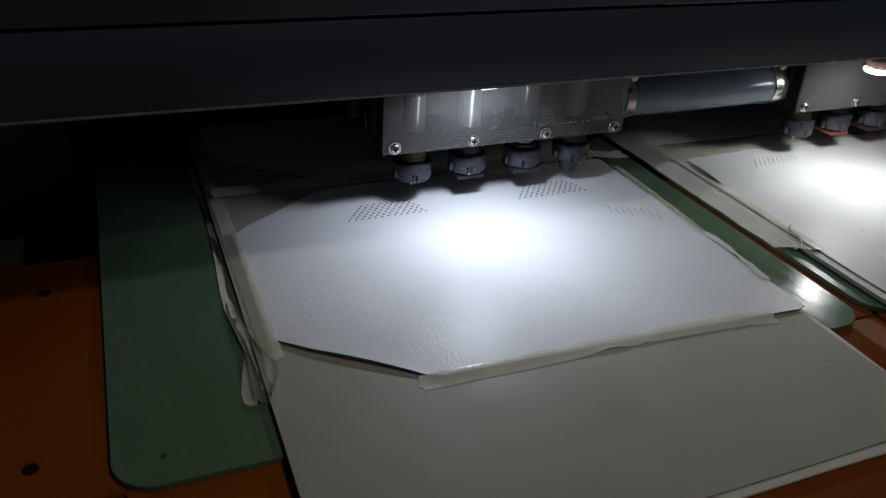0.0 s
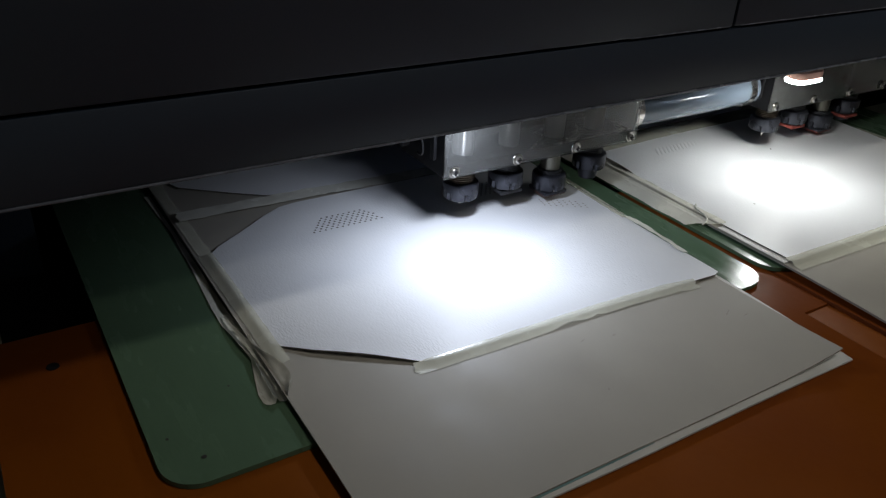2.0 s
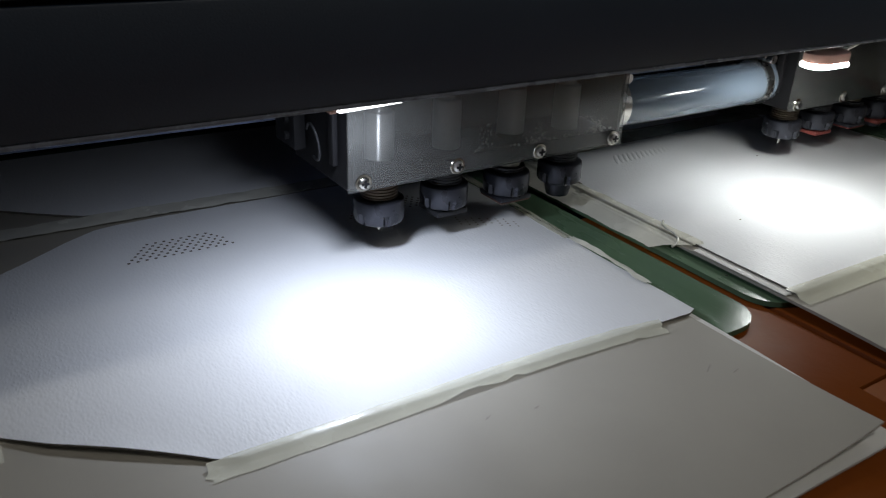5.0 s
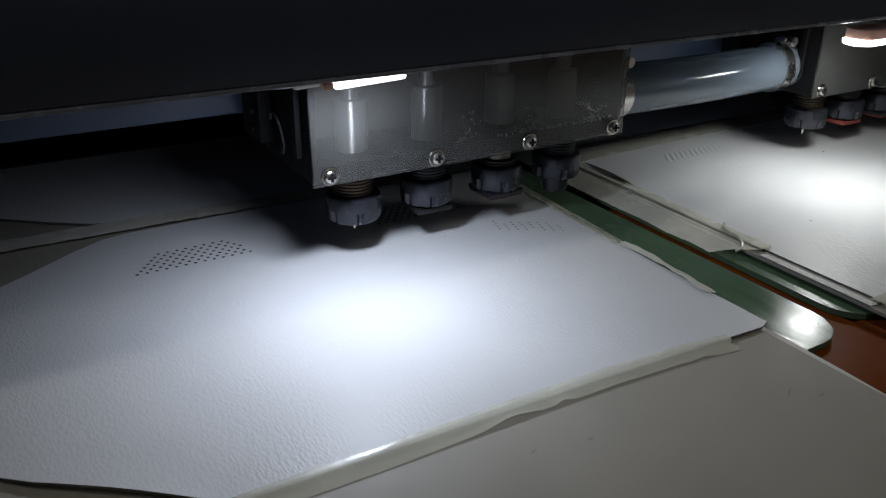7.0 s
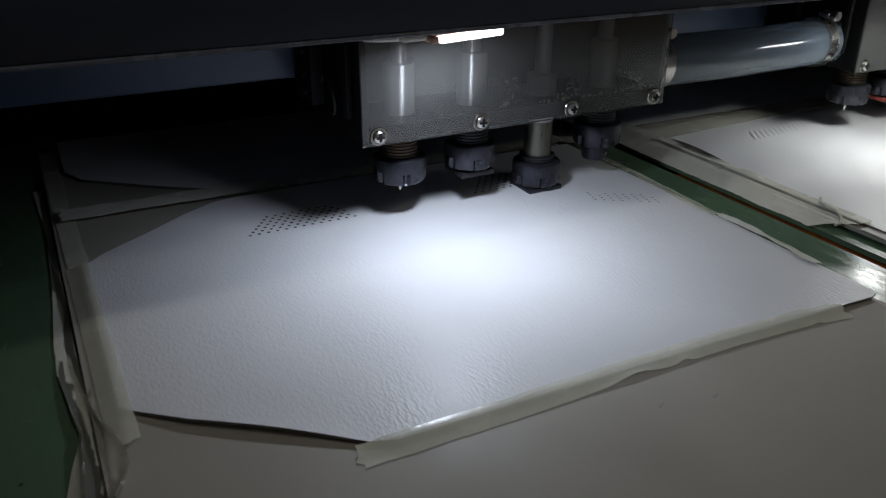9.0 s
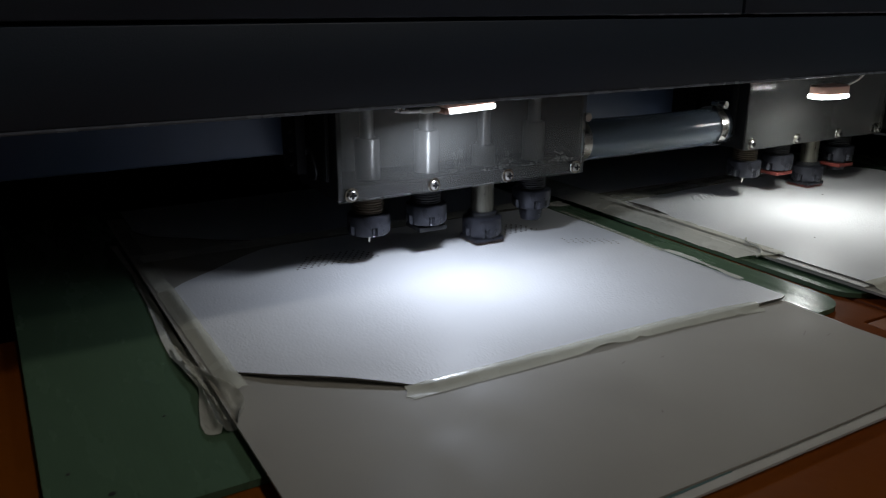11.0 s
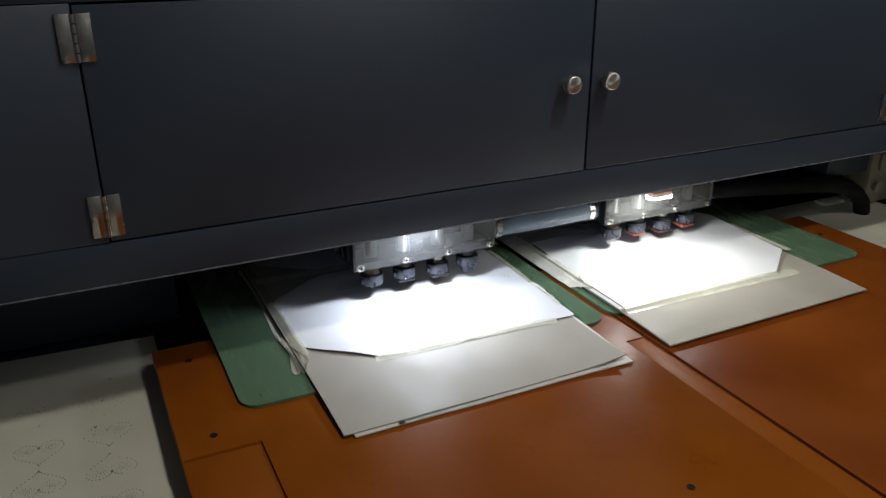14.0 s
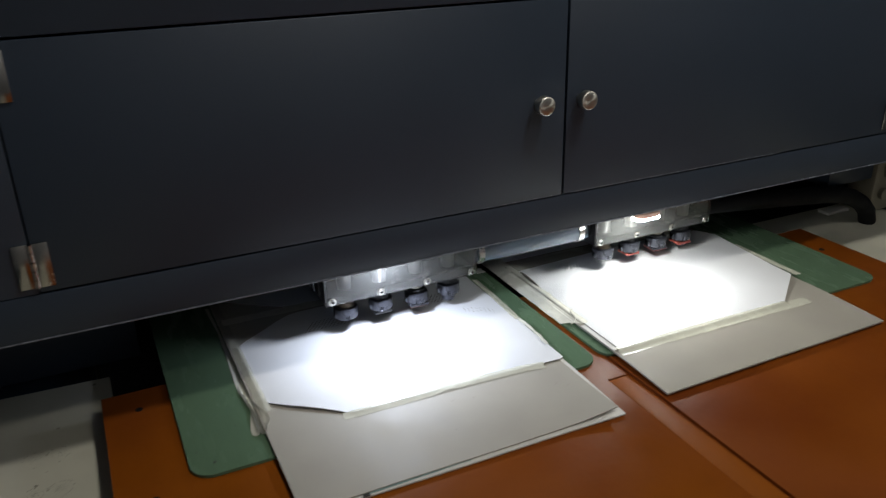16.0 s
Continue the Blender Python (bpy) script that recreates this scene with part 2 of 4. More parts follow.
M_LED = glow("led_white", (0.96, 0.98, 1.0), 3)
M_LED_RIM = glow("led_rim", (0.96, 0.98, 1.0), 27)
M_LAMP_BODY = material("lamp_body", (0.60, 0.36, 0.28), 0.45, var=0.05)
M_ROOM = glow("room_lamp", (1.0, 0.95, 0.86), 12)
M_WALL = material("room_wall", (0.44, 0.46, 0.50), 0.8, var=0.05, scale=2)
M_FLOOR = material("room_floor", (0.12, 0.12, 0.12), 0.6, var=0.15, scale=3)
M_CHIP = material("leather_chips", (0.42, 0.42, 0.41), 0.8, var=0.2)
M_RUBBER = material("black_rubber", (0.006, 0.006, 0.007), 0.7, gloss=0.2, var=0.1)


# ---- mesh helpers ----
def mesh_of(bm, name, mats):
    bmesh.ops.recalc_face_normals(bm, faces=bm.faces)
    me = bpy.data.meshes.new(name)
    bm.to_mesh(me)
    bm.free()
    for m in mats if isinstance(mats, (list, tuple)) else [mats]:
        me.materials.append(m)
    return me


def smooth(me, angle=35):
    for p in me.polygons:
        p.use_smooth = True
    me.set_sharp_from_angle(angle=radians(angle))
    return me


def part(name, bm, mat, parent=None, label="", soft=True):
    me = mesh_of(bm, name, mat)
    if soft:
        smooth(me)
    ob = new(name, me)
    ob.parent = parent
    if label:
        ob["label"] = label
    return ob


def thing(name, label, category, group="", kind=""):
    return tagged(new(name), label, category, group, kind)


def box(bm, x0, x1, y0, y1, z0, z1, bevel=0.0):
    r = bmesh.ops.create_cube(bm, size=1, matrix=Matrix.Translation(((x0 + x1) / 2, (y0 + y1) / 2, (z0 + z1) / 2)) @ Matrix.Diagonal((x1 - x0, y1 - y0, z1 - z0, 1)))
    if bevel:
        edges = list({e for v in r["verts"] for e in v.link_edges})
        bmesh.ops.bevel(bm, geom=edges, offset=bevel, segments=2, affect="EDGES", profile=0.5)
    return bm


def lathe(bm, profile, centre=(0, 0, 0), axis="z", n=32):
    """Turns (radius, height) pairs round an axis."""
    rings = []
    for r, h in profile:
        ring = []
        for i in range(n):
            a = 2 * math.pi * i / n
            c, s = r * math.cos(a), r * math.sin(a)
            p = {"z": (c, s, h), "y": (c, h, s), "x": (h, c, s)}[axis]
            ring.append(bm.verts.new((p[0] + centre[0], p[1] + centre[1], p[2] + centre[2])))
        rings.append(ring)
    for a, b in zip(rings, rings[1:]):
        for i in range(n):
            bm.faces.new((a[i], a[(i + 1) % n], b[(i + 1) % n], b[i]))
    if profile[0][0] > 1e-5:
        bm.faces.new(rings[0])
    if profile[-1][0] > 1e-5:
        bm.faces.new(rings[-1])
    bmesh.ops.remove_doubles(bm, verts=bm.verts, dist=1e-6)
    return bm


def tube(bm, points, radius, n=12):
    """A round tube along points."""
    pts = [Vector(p) for p in points]
    rings = []
    for i, p in enumerate(pts):
        d = (pts[min(i + 1, len(pts) - 1)] - pts[max(i - 1, 0)]).normalized()
        side = d.cross(Vector((0.02, 0.05, 1))).normalized()
        up = side.cross(d)
        rings.append([bm.verts.new(p + radius * (math.cos(2 * math.pi * k / n) * side + math.sin(2 * math.pi * k / n) * up)) for k in range(n)])
    for a, b in zip(rings, rings[1:]):
        for k in range(n):
            bm.faces.new((a[k], a[(k + 1) % n], b[(k + 1) % n], b[k]))
    bm.faces.new(rings[0])
    bm.faces.new(rings[-1])
    return bm


def along(pairs, x):
    """Straight-line reading of (x, value) pairs."""
    return float(np.interp(x, [p[0] for p in pairs], [p[1] for p in pairs]))


def sheet(bm, xs, front, back, top, thick, ny=24, edge_slot=0):
    """A thin sheet between two outlines y = front(x) and y = back(x), its upper face at z = top(x, y)."""
    hi, lo = [], []
    for x in xs:
        f, b = front(x), back(x)
        col = [(x, f + (b - f) * j / ny) for j in range(ny + 1)]
        hi.append([bm.verts.new((px, py, top(px, py))) for px, py in col])
        lo.append([bm.verts.new((px, py, top(px, py) - thick)) for px, py in col])
    n = len(xs)
    for i in range(n - 1):
        for j in range(ny):
            bm.faces.new((hi[i][j], hi[i + 1][j], hi[i + 1][j + 1], hi[i][j + 1]))
            bm.faces.new((lo[i][j], lo[i][j + 1], lo[i + 1][j + 1], lo[i + 1][j]))
    rim = []
    for i in range(n - 1):
        rim.append(bm.faces.new((hi[i][0], lo[i][0], lo[i + 1][0], hi[i + 1][0])))
        rim.append(bm.faces.new((hi[i][ny], hi[i + 1][ny], lo[i + 1][ny], lo[i][ny])))
    for j in range(ny):
        rim.append(bm.faces.new((hi[0][j], hi[0][j + 1], lo[0][j + 1], lo[0][j])))
        rim.append(bm.faces.new((hi[-1][j], lo[-1][j], lo[-1][j + 1], hi[-1][j + 1])))
    for f in rim:
        f.material_index = edge_slot
    return bm


def steps(a, b, n):
    return [a + (b - a) * i / n for i in range(n + 1)]


def structure(name, bm, mat, label, category):
    return tagged(part(name, bm, mat), label, category, kind="structure")


# ---- the setting ----
def build_room():
    bm = box(bmesh.new(), -3, 3, -2.0, 3, -0.92, -0.9)
    structure("floor", bm, M_FLOOR, "grey workshop floor under the machine", "floor")
    bm = box(bmesh.new(), -3, 3, -2.0, 3, 2.12, 2.16)
    structure("ceiling", bm, M_WALL, "plain workshop ceiling above the machine", "ceiling")
    # all unseen; the south wall stands near to brighten the cover's reflection
    for name, dims in (("wall_north", (-3, 3, 3, 3.1)), ("wall_south", (-3, 3, -2.1, -2.0)), ("wall_west", (-3.1, -3, -2.1, 3.1)), ("wall_east", (3, 3.1, -2.1, 3.1))):
        structure(name, box(bmesh.new(), *dims, -0.9, 2.12), M_WALL, "plain grey unseen wall, added to reflect light", "wall")
    for spot in ROOM_LAMPS:
        build_ceiling_lamp(spot)


def build_ceiling_lamp(spot):
    lamp = thing("ceiling_lamp", "round white ceiling lamp switched on above the table", "ceiling lamp", "ceiling lamps")
    lamp.location = (spot[0], spot[1], 2.12)
    part("housing", lathe(bmesh.new(), [(0.02, 0), (0.11, 0), (0.12, -0.02), (0.115, -0.045), (0.1, -0.05)]), M_POST, lamp)
    part("diffuser", lathe(bmesh.new(), [(0.085, -0.05), (0.085, -0.056), (0.0, -0.058)]), M_ROOM, lamp)


def build_table():
    """Orange boards with shallow pockets, on a dark frame."""
    structure("machine_base", box(bmesh.new(), -0.64, 0.63, -0.95, 0.105, -0.9, -0.0605, 0.004), M_DARK, "dark steel base under the orange table", "machine base")
    t = 0.02
    table = thing("work_table", "orange laminate work table with shallow pockets and joints", "table")

    def board(x0, x1, y0, y1, z=0.0, mat=M_ORANGE):
        part("board", box(bmesh.new(), x0, x1, y0, y1, z - t, z, 0.0012), mat, table)

    # main board: back strip and raised middle panel in one piece
    bm = bmesh.new()
    outline = [(-0.655, 0.112), (-0.655, -0.1655), (-0.5634, -0.1655), (-0.5634, -0.95), (-0.0222, -0.95), (-0.0222, -0.1615), (0.0112, -0.1615), (0.0112, 0.112)]
    f = bm.faces.new([bm.verts.new((x, y, -t)) for x, y in outline])
    up = [v for v in bmesh.ops.extrude_face_region(bm, geom=[f])["geom"] if isinstance(v, bmesh.types.BMVert)]
    bmesh.ops.translate(bm, verts=up, vec=(0, 0, t))
    bmesh.ops.bevel(bm, geom=[e for e in bm.edges if all(v.co.z > -0.001 for v in e.verts)], offset=0.0010, segments=2, affect="EDGES", profile=0.5)
    part("board", bm, M_ORANGE_WORN, table)
    board(-0.655, -0.5642, -0.95, -0.1663, -0.003)    # left pocket floor
    board(-0.0214, 0.0112, -0.95, -0.1623, -0.0014)   # narrow pocket floor
    board(0.0114, 0.0160, -0.95, 0.112, -0.0036, M_ORANGE_DEEP)   # floor of the joint
    board(0.0162, 0.646, -0.95, 0.115, 0.0, M_ORANGE_DEEP)   # second table
    for x, y in ((-0.6128, -0.1314), (-0.6107, 0.0626), (-0.163, -0.4545), (0.1625, -0.4525), (-0.1655, -0.2022), (0.595, 0.02), (-0.44, -0.79)):
        s = thing("countersunk_screw", "dark countersunk screw set in the orange table", "screw", "table screws")
        s.location = (x, y, 0)
        part("screw_head", lathe(bmesh.new(), [(0.0048, 0.0002), (0.0046, 0.0007), (0.0026, 0.0007), (0.0020, 0.0003), (0, 0.0003)], n=20), M_RUBBER, s)


def build_side_boards():
    ob = tagged(part("side_board", sheet(bmesh.new(), steps(-0.866, -0.642, 6), lambda x: -0.95, lambda x: 0.239 if x > -0.652 else along([(-0.866, 0.251), (-0.652, 0.239)], x), lambda x, y: -0.039, 0.02), M_BOARD),
                "off-white side board with rows of pricked heart outlines", "board")
    bm = bmesh.new()
    rnd = random.Random(3)

    def dot(x, y, r=0.0007):
        c = [bm.verts.new((x + r * math.cos(a), y + r * math.sin(a), -0.0386)) for a in (0, 1.05, 2.1, 3.14, 4.2, 5.24)]
        bm.faces.new(c)

    cells = [(-0.809, 0.073, 1, .35), (-0.7295, 0.064, 1, .3), (-0.809, -0.016, 1, .9), (-0.7285, -0.012, 1, .6), (-0.8095, -0.084, -1, .95), (-0.730, -0.0845, -1, .8), (-0.808, -0.160, 1, 1), (-0.7298, -0.159, 1, 1),
             (-0.809, -0.232, -1, 1), (-0.730, -0.232, -1, 1), (-0.809, -0.31, 1, 1), (-0.730, -0.31, 1, 1), (-0.809, -0.385, -1, 1), (-0.730, -0.385, -1, 1)]
    for cx, cy, flip, amount in cells:
        for k in range(48):
            a = 2 * math.pi * k / 48
            hx, hy = 16 * math.sin(a) ** 3, 13 * math.cos(a) - 5 * math.cos(2 * a) - 2 * math.cos(3 * a) - math.cos(4 * a)
            if rnd.random() < amount:
                dot(cx + hx * 0.0018, cy + flip * hy * 0.0017, 0.0011)
        for sx in (-1, 1):
            for k in range(56):
                a, r = sx * k * 0.42, 0.0012 + 0.00017 * k
                if rnd.random() < amount * 0.9:
                    dot(cx + sx * 0.0135 + r * math.cos(a), cy + flip * 0.0065 + r * math.sin(a), 0.0006)
        dot(cx, cy + flip * 0.009, 0.0019)
    dot(-0.664, 0.226, 0.003)
    dot(-0.715, 0.130, 0.0022)
    dot(-0.742, 0.012, 0.0026)
    p = part("prick_pattern", bm, M_PRICK, ob, "rows of dark pricked dots", soft=False)
    p["kind"] = "stuff"
    tagged(part("side_board", sheet(bmesh.new(), steps(0.634, 0.98, 6), lambda x: -0.95, lambda x: 0.25, lambda x, y: -0.039, 0.02), M_BOARD),
           "off-white side board beside the orange table", "board")
    structure("base_side", box(bmesh.new(), -1.15, -0.662, -0.95, 0.7, -0.9, -0.06), M_COVER, "dark steel machine frame under the side board", "machine frame")
    structure("base_side_right", box(bmesh.new(), 0.655, 1.15, -0.95, 0.7, -0.9, -0.06), M_DARK, "dark steel machine frame under the side board", "machine frame")
    structure("base_back", box(bmesh.new(), -0.66, 0.65, 0.12, 0.7, -0.9, -0.05), M_BLACK, "black machine frame behind the table", "machine frame")


def build_cover():
    """Dark sheet-metal cover with two doors over the heads."""
    zb, zd, zt = 0.1606, 0.2166, 0.4880
    cover = thing("machine_cover", "dark blue-grey painted steel machine cover with two doors", "machine cover")
    bm = bmesh.new()
    box(bm, -1.2, 1.2, 0.0, 0.02, zb, zd - 0.0025, 0.0012)
    part("bottom_rail", bm, M_COVER, cover)
    # pale strip with the bottom edge's highlight put into its colour
    part("bottom_hem", box(bmesh.new(), -1.2, 1.2, -0.0006, 0.0202, zb - 0.0022, zb - 0.0001, 0.0009), M_HEM, cover, "lower hem of the cover, its highlight painted in")
    part("bottom_lip", box(bmesh.new(), -1.2, 1.2, 0.0205, 0.034, zb + 0.0005, zb + 0.003), M_COVER, cover)
    part("top_rail", box(bmesh.new(), -1.2, 1.2, 0.0, 0.02, zt + 0.0028, 0.95, 0.0012), M_COVER, cover)
    part("left_stile", box(bmesh.new(), -1.2, -0.6865, 0.0, 0.02, zd - 0.0015, zt + 0.0018, 0.001), M_COVER, cover)
    part("right_stile", box(bmesh.new(), 0.6835, 1.2, 0.0, 0.02, zd - 0.0015, zt + 0.0018, 0.001), M_COVER, cover)
    part("backing", box(bmesh.new(), -1.18, 1.18, 0.022, 0.026, zb + 0.02, 0.94), M_BLACK, cover)
    part("roof", box(bmesh.new(), -1.2, 1.2, 0.027, 0.75, 0.93, 0.95), M_COVER, cover)
    part("back_panel", box(bmesh.new(), -1.2, 1.2, 0.7, 0.72, -0.06, 0.93), M_BLACK, cover)
    part("side_panel", box(bmesh.new(), -1.2, -1.18, 0.03, 0.7, -0.06, 0.93), M_COVER, cover)
    part("side_panel", box(bmesh.new(), 1.18, 1.2, 0.03, 0.7, -0.06, 0.93), M_COVER, cover)
    part("inner_column", box(bmesh.new(), 0.737, 0.866, 0.14, 0.2, 0.062, 0.40, 0.002), M_COVER, cover)
    part("rear_panel", box(bmesh.new(), -1.17, -0.592, 0.305, 0.315, -0.05, 0.299), M_COVER, cover, "dark painted panel behind the side board")
    part("inner_ceiling", box(bmesh.new(), -1.17, 1.17, 0.18, 0.69, 0.30, 0.32), M_BLACK, cover)
    for side, x0, x1 in ((-1, -0.6845, -0.0017), (1, 0.0017, 0.6815)):
        door = part("door", box(bmesh.new(), x0, x1, -0.0008, 0.0195, zd, zt, 0.0014), M_COVER, cover, "flat dark painted door with a round steel knob")
        kx = -0.0450 if side < 0 else 0.0232
        k = lathe(bmesh.new(), [(0.006, -0.0008), (0.006, -0.010), (0.0122, -0.0118), (0.0130, -0.0132), (0.0130, -0.0236), (0.0122, -0.0250), (0.0110, -0.0256), (0.0055, -0.0259), (0.0, -0.0260)], (kx, 0, 0.3538), "y", 36)
        part("knob", k, M_KNOB, door, "round turned steel knob")
        # pale strip for the rubbed edge and the highlight painted along it
        wa, wb = (-0.13, -0.004) if side < 0 else (0.012, 0.42)
        part("worn_lit_edge", box(bmesh.new(), wa, wb, -0.0012, 0.0004, zd - 0.0002, zd + 0.0009, 0.0003), M_HEM, door, "rubbed lower edge of the door, its highlight painted in")
        for z0 in (0.2235, 0.428):
            hx = x0 - 0.001 if side < 0 else x1 + 0.001
            bm = bmesh.new()
            box(bm, hx - 0.018, hx - 0.0025, -0.0035, -0.0012, z0, z0 + 0.052, 0.0006)
            box(bm, hx + 0.0025, hx + 0.018, -0.0035, -0.0012, z0, z0 + 0.052, 0.0006)
            for i in range(5):
                lathe(bm, [(0.0001, z0 + 0.0104 * i + 0.0003), (0.0033, z0 + 0.0104 * i + 0.0004), (0.0033, z0 + 0.0104 * i + 0.0098), (0.0001, z0 + 0.0104 * i + 0.0099)], (hx, -0.0035, 0), "z", 14)
            part("hinge", bm, M_HINGE, door, "polished steel butt hinge")
    structure("rear_rail", box(bmesh.new(), -1.15, 1.15, 0.2, 0.28, 0.094, 0.26, 0.003), M_BLUE, "blue-grey steel rail behind the heads", "rail")


# ---- heads ----
SPINDLE_X = (-0.2215, -0.1655, -0.1060, -0.0505)
SPINDLE_Y = 0.119


def build_nut(parent, x, index, pad):
    """A spindle with its slotted collet nut and tool, origin on its axis at the table's height."""
    sp = new("spindle")
    sp.parent = parent
    sp.location = (x, SPINDLE_Y, 0)
    lift = (0, 0.002, 0.002, 0.002)[index]
    step = (0.1178, 0.1203, 0.1226, 0.1194)[index]
    low = 0.088 if index == 2 else 0.06 + lift
    if index == 2:
        part("lower_shaft", lathe(bmesh.new(), [(0.0104, 0.06), (0.0104, 0.0878)], n=28), M_OILED, sp, "oily worn lower shaft")
    part("shaft", lathe(bmesh.new(), [(0.0105, low), (0.0105, step - 0.001), (0.0098, step), (0.0058, step + 0.0004), (0.0058, 0.235)], n=28), M_BRUSHED, sp, "bright turned steel shaft")
    rings = [(0.0128, 0.0553 + lift)]
    for k in range(6):
        z = 0.0556 + lift + 0.0022 * k
        rings += [(0.0128, z), (0.0137, z + 0.0005), (0.0137, z + 0.0012), (0.0128, z + 0.0017)]
    part("collar", lathe(bmesh.new(), rings[:9] if index == 2 else rings, n=28), M_BRASS if index == 0 else M_DARK, sp, "worn thread above the nut")
    z0 = 0.037 + lift
    n, rings = 60, []
    bm = bmesh.new()
    prof = [(0.010, 0.0), (0.0168, 0.0), (0.0180, 0.0012), (0.0183, 0.0022), (0.0185, 0.0075), (0.0185, 0.0085), (0.0185, 0.0148), (0.0180, 0.0168), (0.0168, 0.0178), (0.0140, 0.0182), (0.0120, 0.0183)]
    for k, (r, h) in enumerate(prof):
        ring = []
        for i in range(n):
            slot = (i % 10) in (0, 1) and 2 <= k <= 4
            rr = r - 0.0022 if slot else r
            a = 2 * math.pi * i / n + 0.3 + index
            ring.append(bm.verts.new((rr * math.cos(a), rr * math.sin(a), z0 + h)))
        rings.append(ring)
    for a, b in zip(rings, rings[1:]):
        for i in range(n):
            bm.faces.new((a[i], a[(i + 1) % n], b[(i + 1) % n], b[i]))
    bm.faces.new(rings[0])
    bm.faces.new(rings[-1])
    part("collet_nut", bm, M_NUT, sp, "grey slotted collet nut")
    if index == 0:
        part("needle", lathe(bmesh.new(), [(0.0032, z0), (0.003, z0 - 0.003), (0.0013, z0 - 0.0045), (0.0011, z0 - 0.0075), (0.0004, z0 - 0.0095)], n=14), M_STEEL, sp, "thin pointed steel needle")
    elif index == 1:
        part("punch_holder", lathe(bmesh.new(), [(0.010, z0), (0.0105, z0 - 0.003), (0.008, z0 - 0.006), (0.0025, z0 - 0.0065), (0.0022, z0 - 0.009)], n=20), M_DARK, sp, "dark punch holder")
        part("pad_face", box(bmesh.new(), -0.0135, 0.0135, -0.0135, 0.0135, z0 - 0.0058, z0 - 0.0018, 0.0006), pad if pad is M_RED else M_DARK, sp, "square rubber pad")
    elif index == 2:
        part("presser_pad", box(bmesh.new(), -0.0150, 0.0150, -0.0150, 0.0150, z0 - 0.0045, z0 - 0.0005, 0.0012), M_NUT, sp, "dark square presser block")
        part("pad_face", box(bmesh.new(), -0.0142, 0.0142, -0.0142, 0.0142, z0 - 0.0058, z0 - 0.0047, 0.0005), pad, sp, "red-brown rubber pad")
    else:
        part("punch_tube", lathe(bmesh.new(), [(0.0115, z0 + 0.001), (0.0118, z0 - 0.002), (0.0105, z0 - 0.009), (0.0095, z0 - 0.0125), (0.006, z0 - 0.0125)], n=24), M_NUT, sp, "dark tapered punch tube")
        if pad is M_RED:
            part("pad_face", box(bmesh.new(), -0.014, 0.014, -0.014, 0.014, z0 - 0.0075, z0 - 0.0035, 0.0006), pad, sp, "red rubber pad")
    return sp


def build_screw(parent, x, z, y=0.0903, r=0.0041):
    bm = lathe(bmesh.new(), [(r * 0.98, -0.0009), (r, -0.0016), (r * 0.94, -0.0024), (r * 0.75, -0.0030), (r * 0.4, -0.0033), (0, -0.0034)], (x, y, z), "y", 24)
    s = part("screw", bm, M_STEEL, parent, "cross-head steel screw with washer")
    bm = lathe(bmesh.new(), [(r * 1.48, 0.0), (r * 1.50, -0.0003), (r * 1.42, -0.0008), (r * 1.12, -0.0008), (r * 1.06, -0.0003), (r * 0.9, -0.0003)], (x, y, z), "y", 28)
    part("washer", bm, M_HINGE, s, "flat steel washer")
    bm = bmesh.new()
    box(bm, x - 0.0027, x + 0.0027, y - 0.0039, y - 0.0026, z - 0.0008, z + 0.0008)
    box(bm, x - 0.0008, x + 0.0008, y - 0.00391, y - 0.00261, z - 0.0027, z + 0.0027)
    part("cross_slot", bm, M_RUBBER, s)
    return s


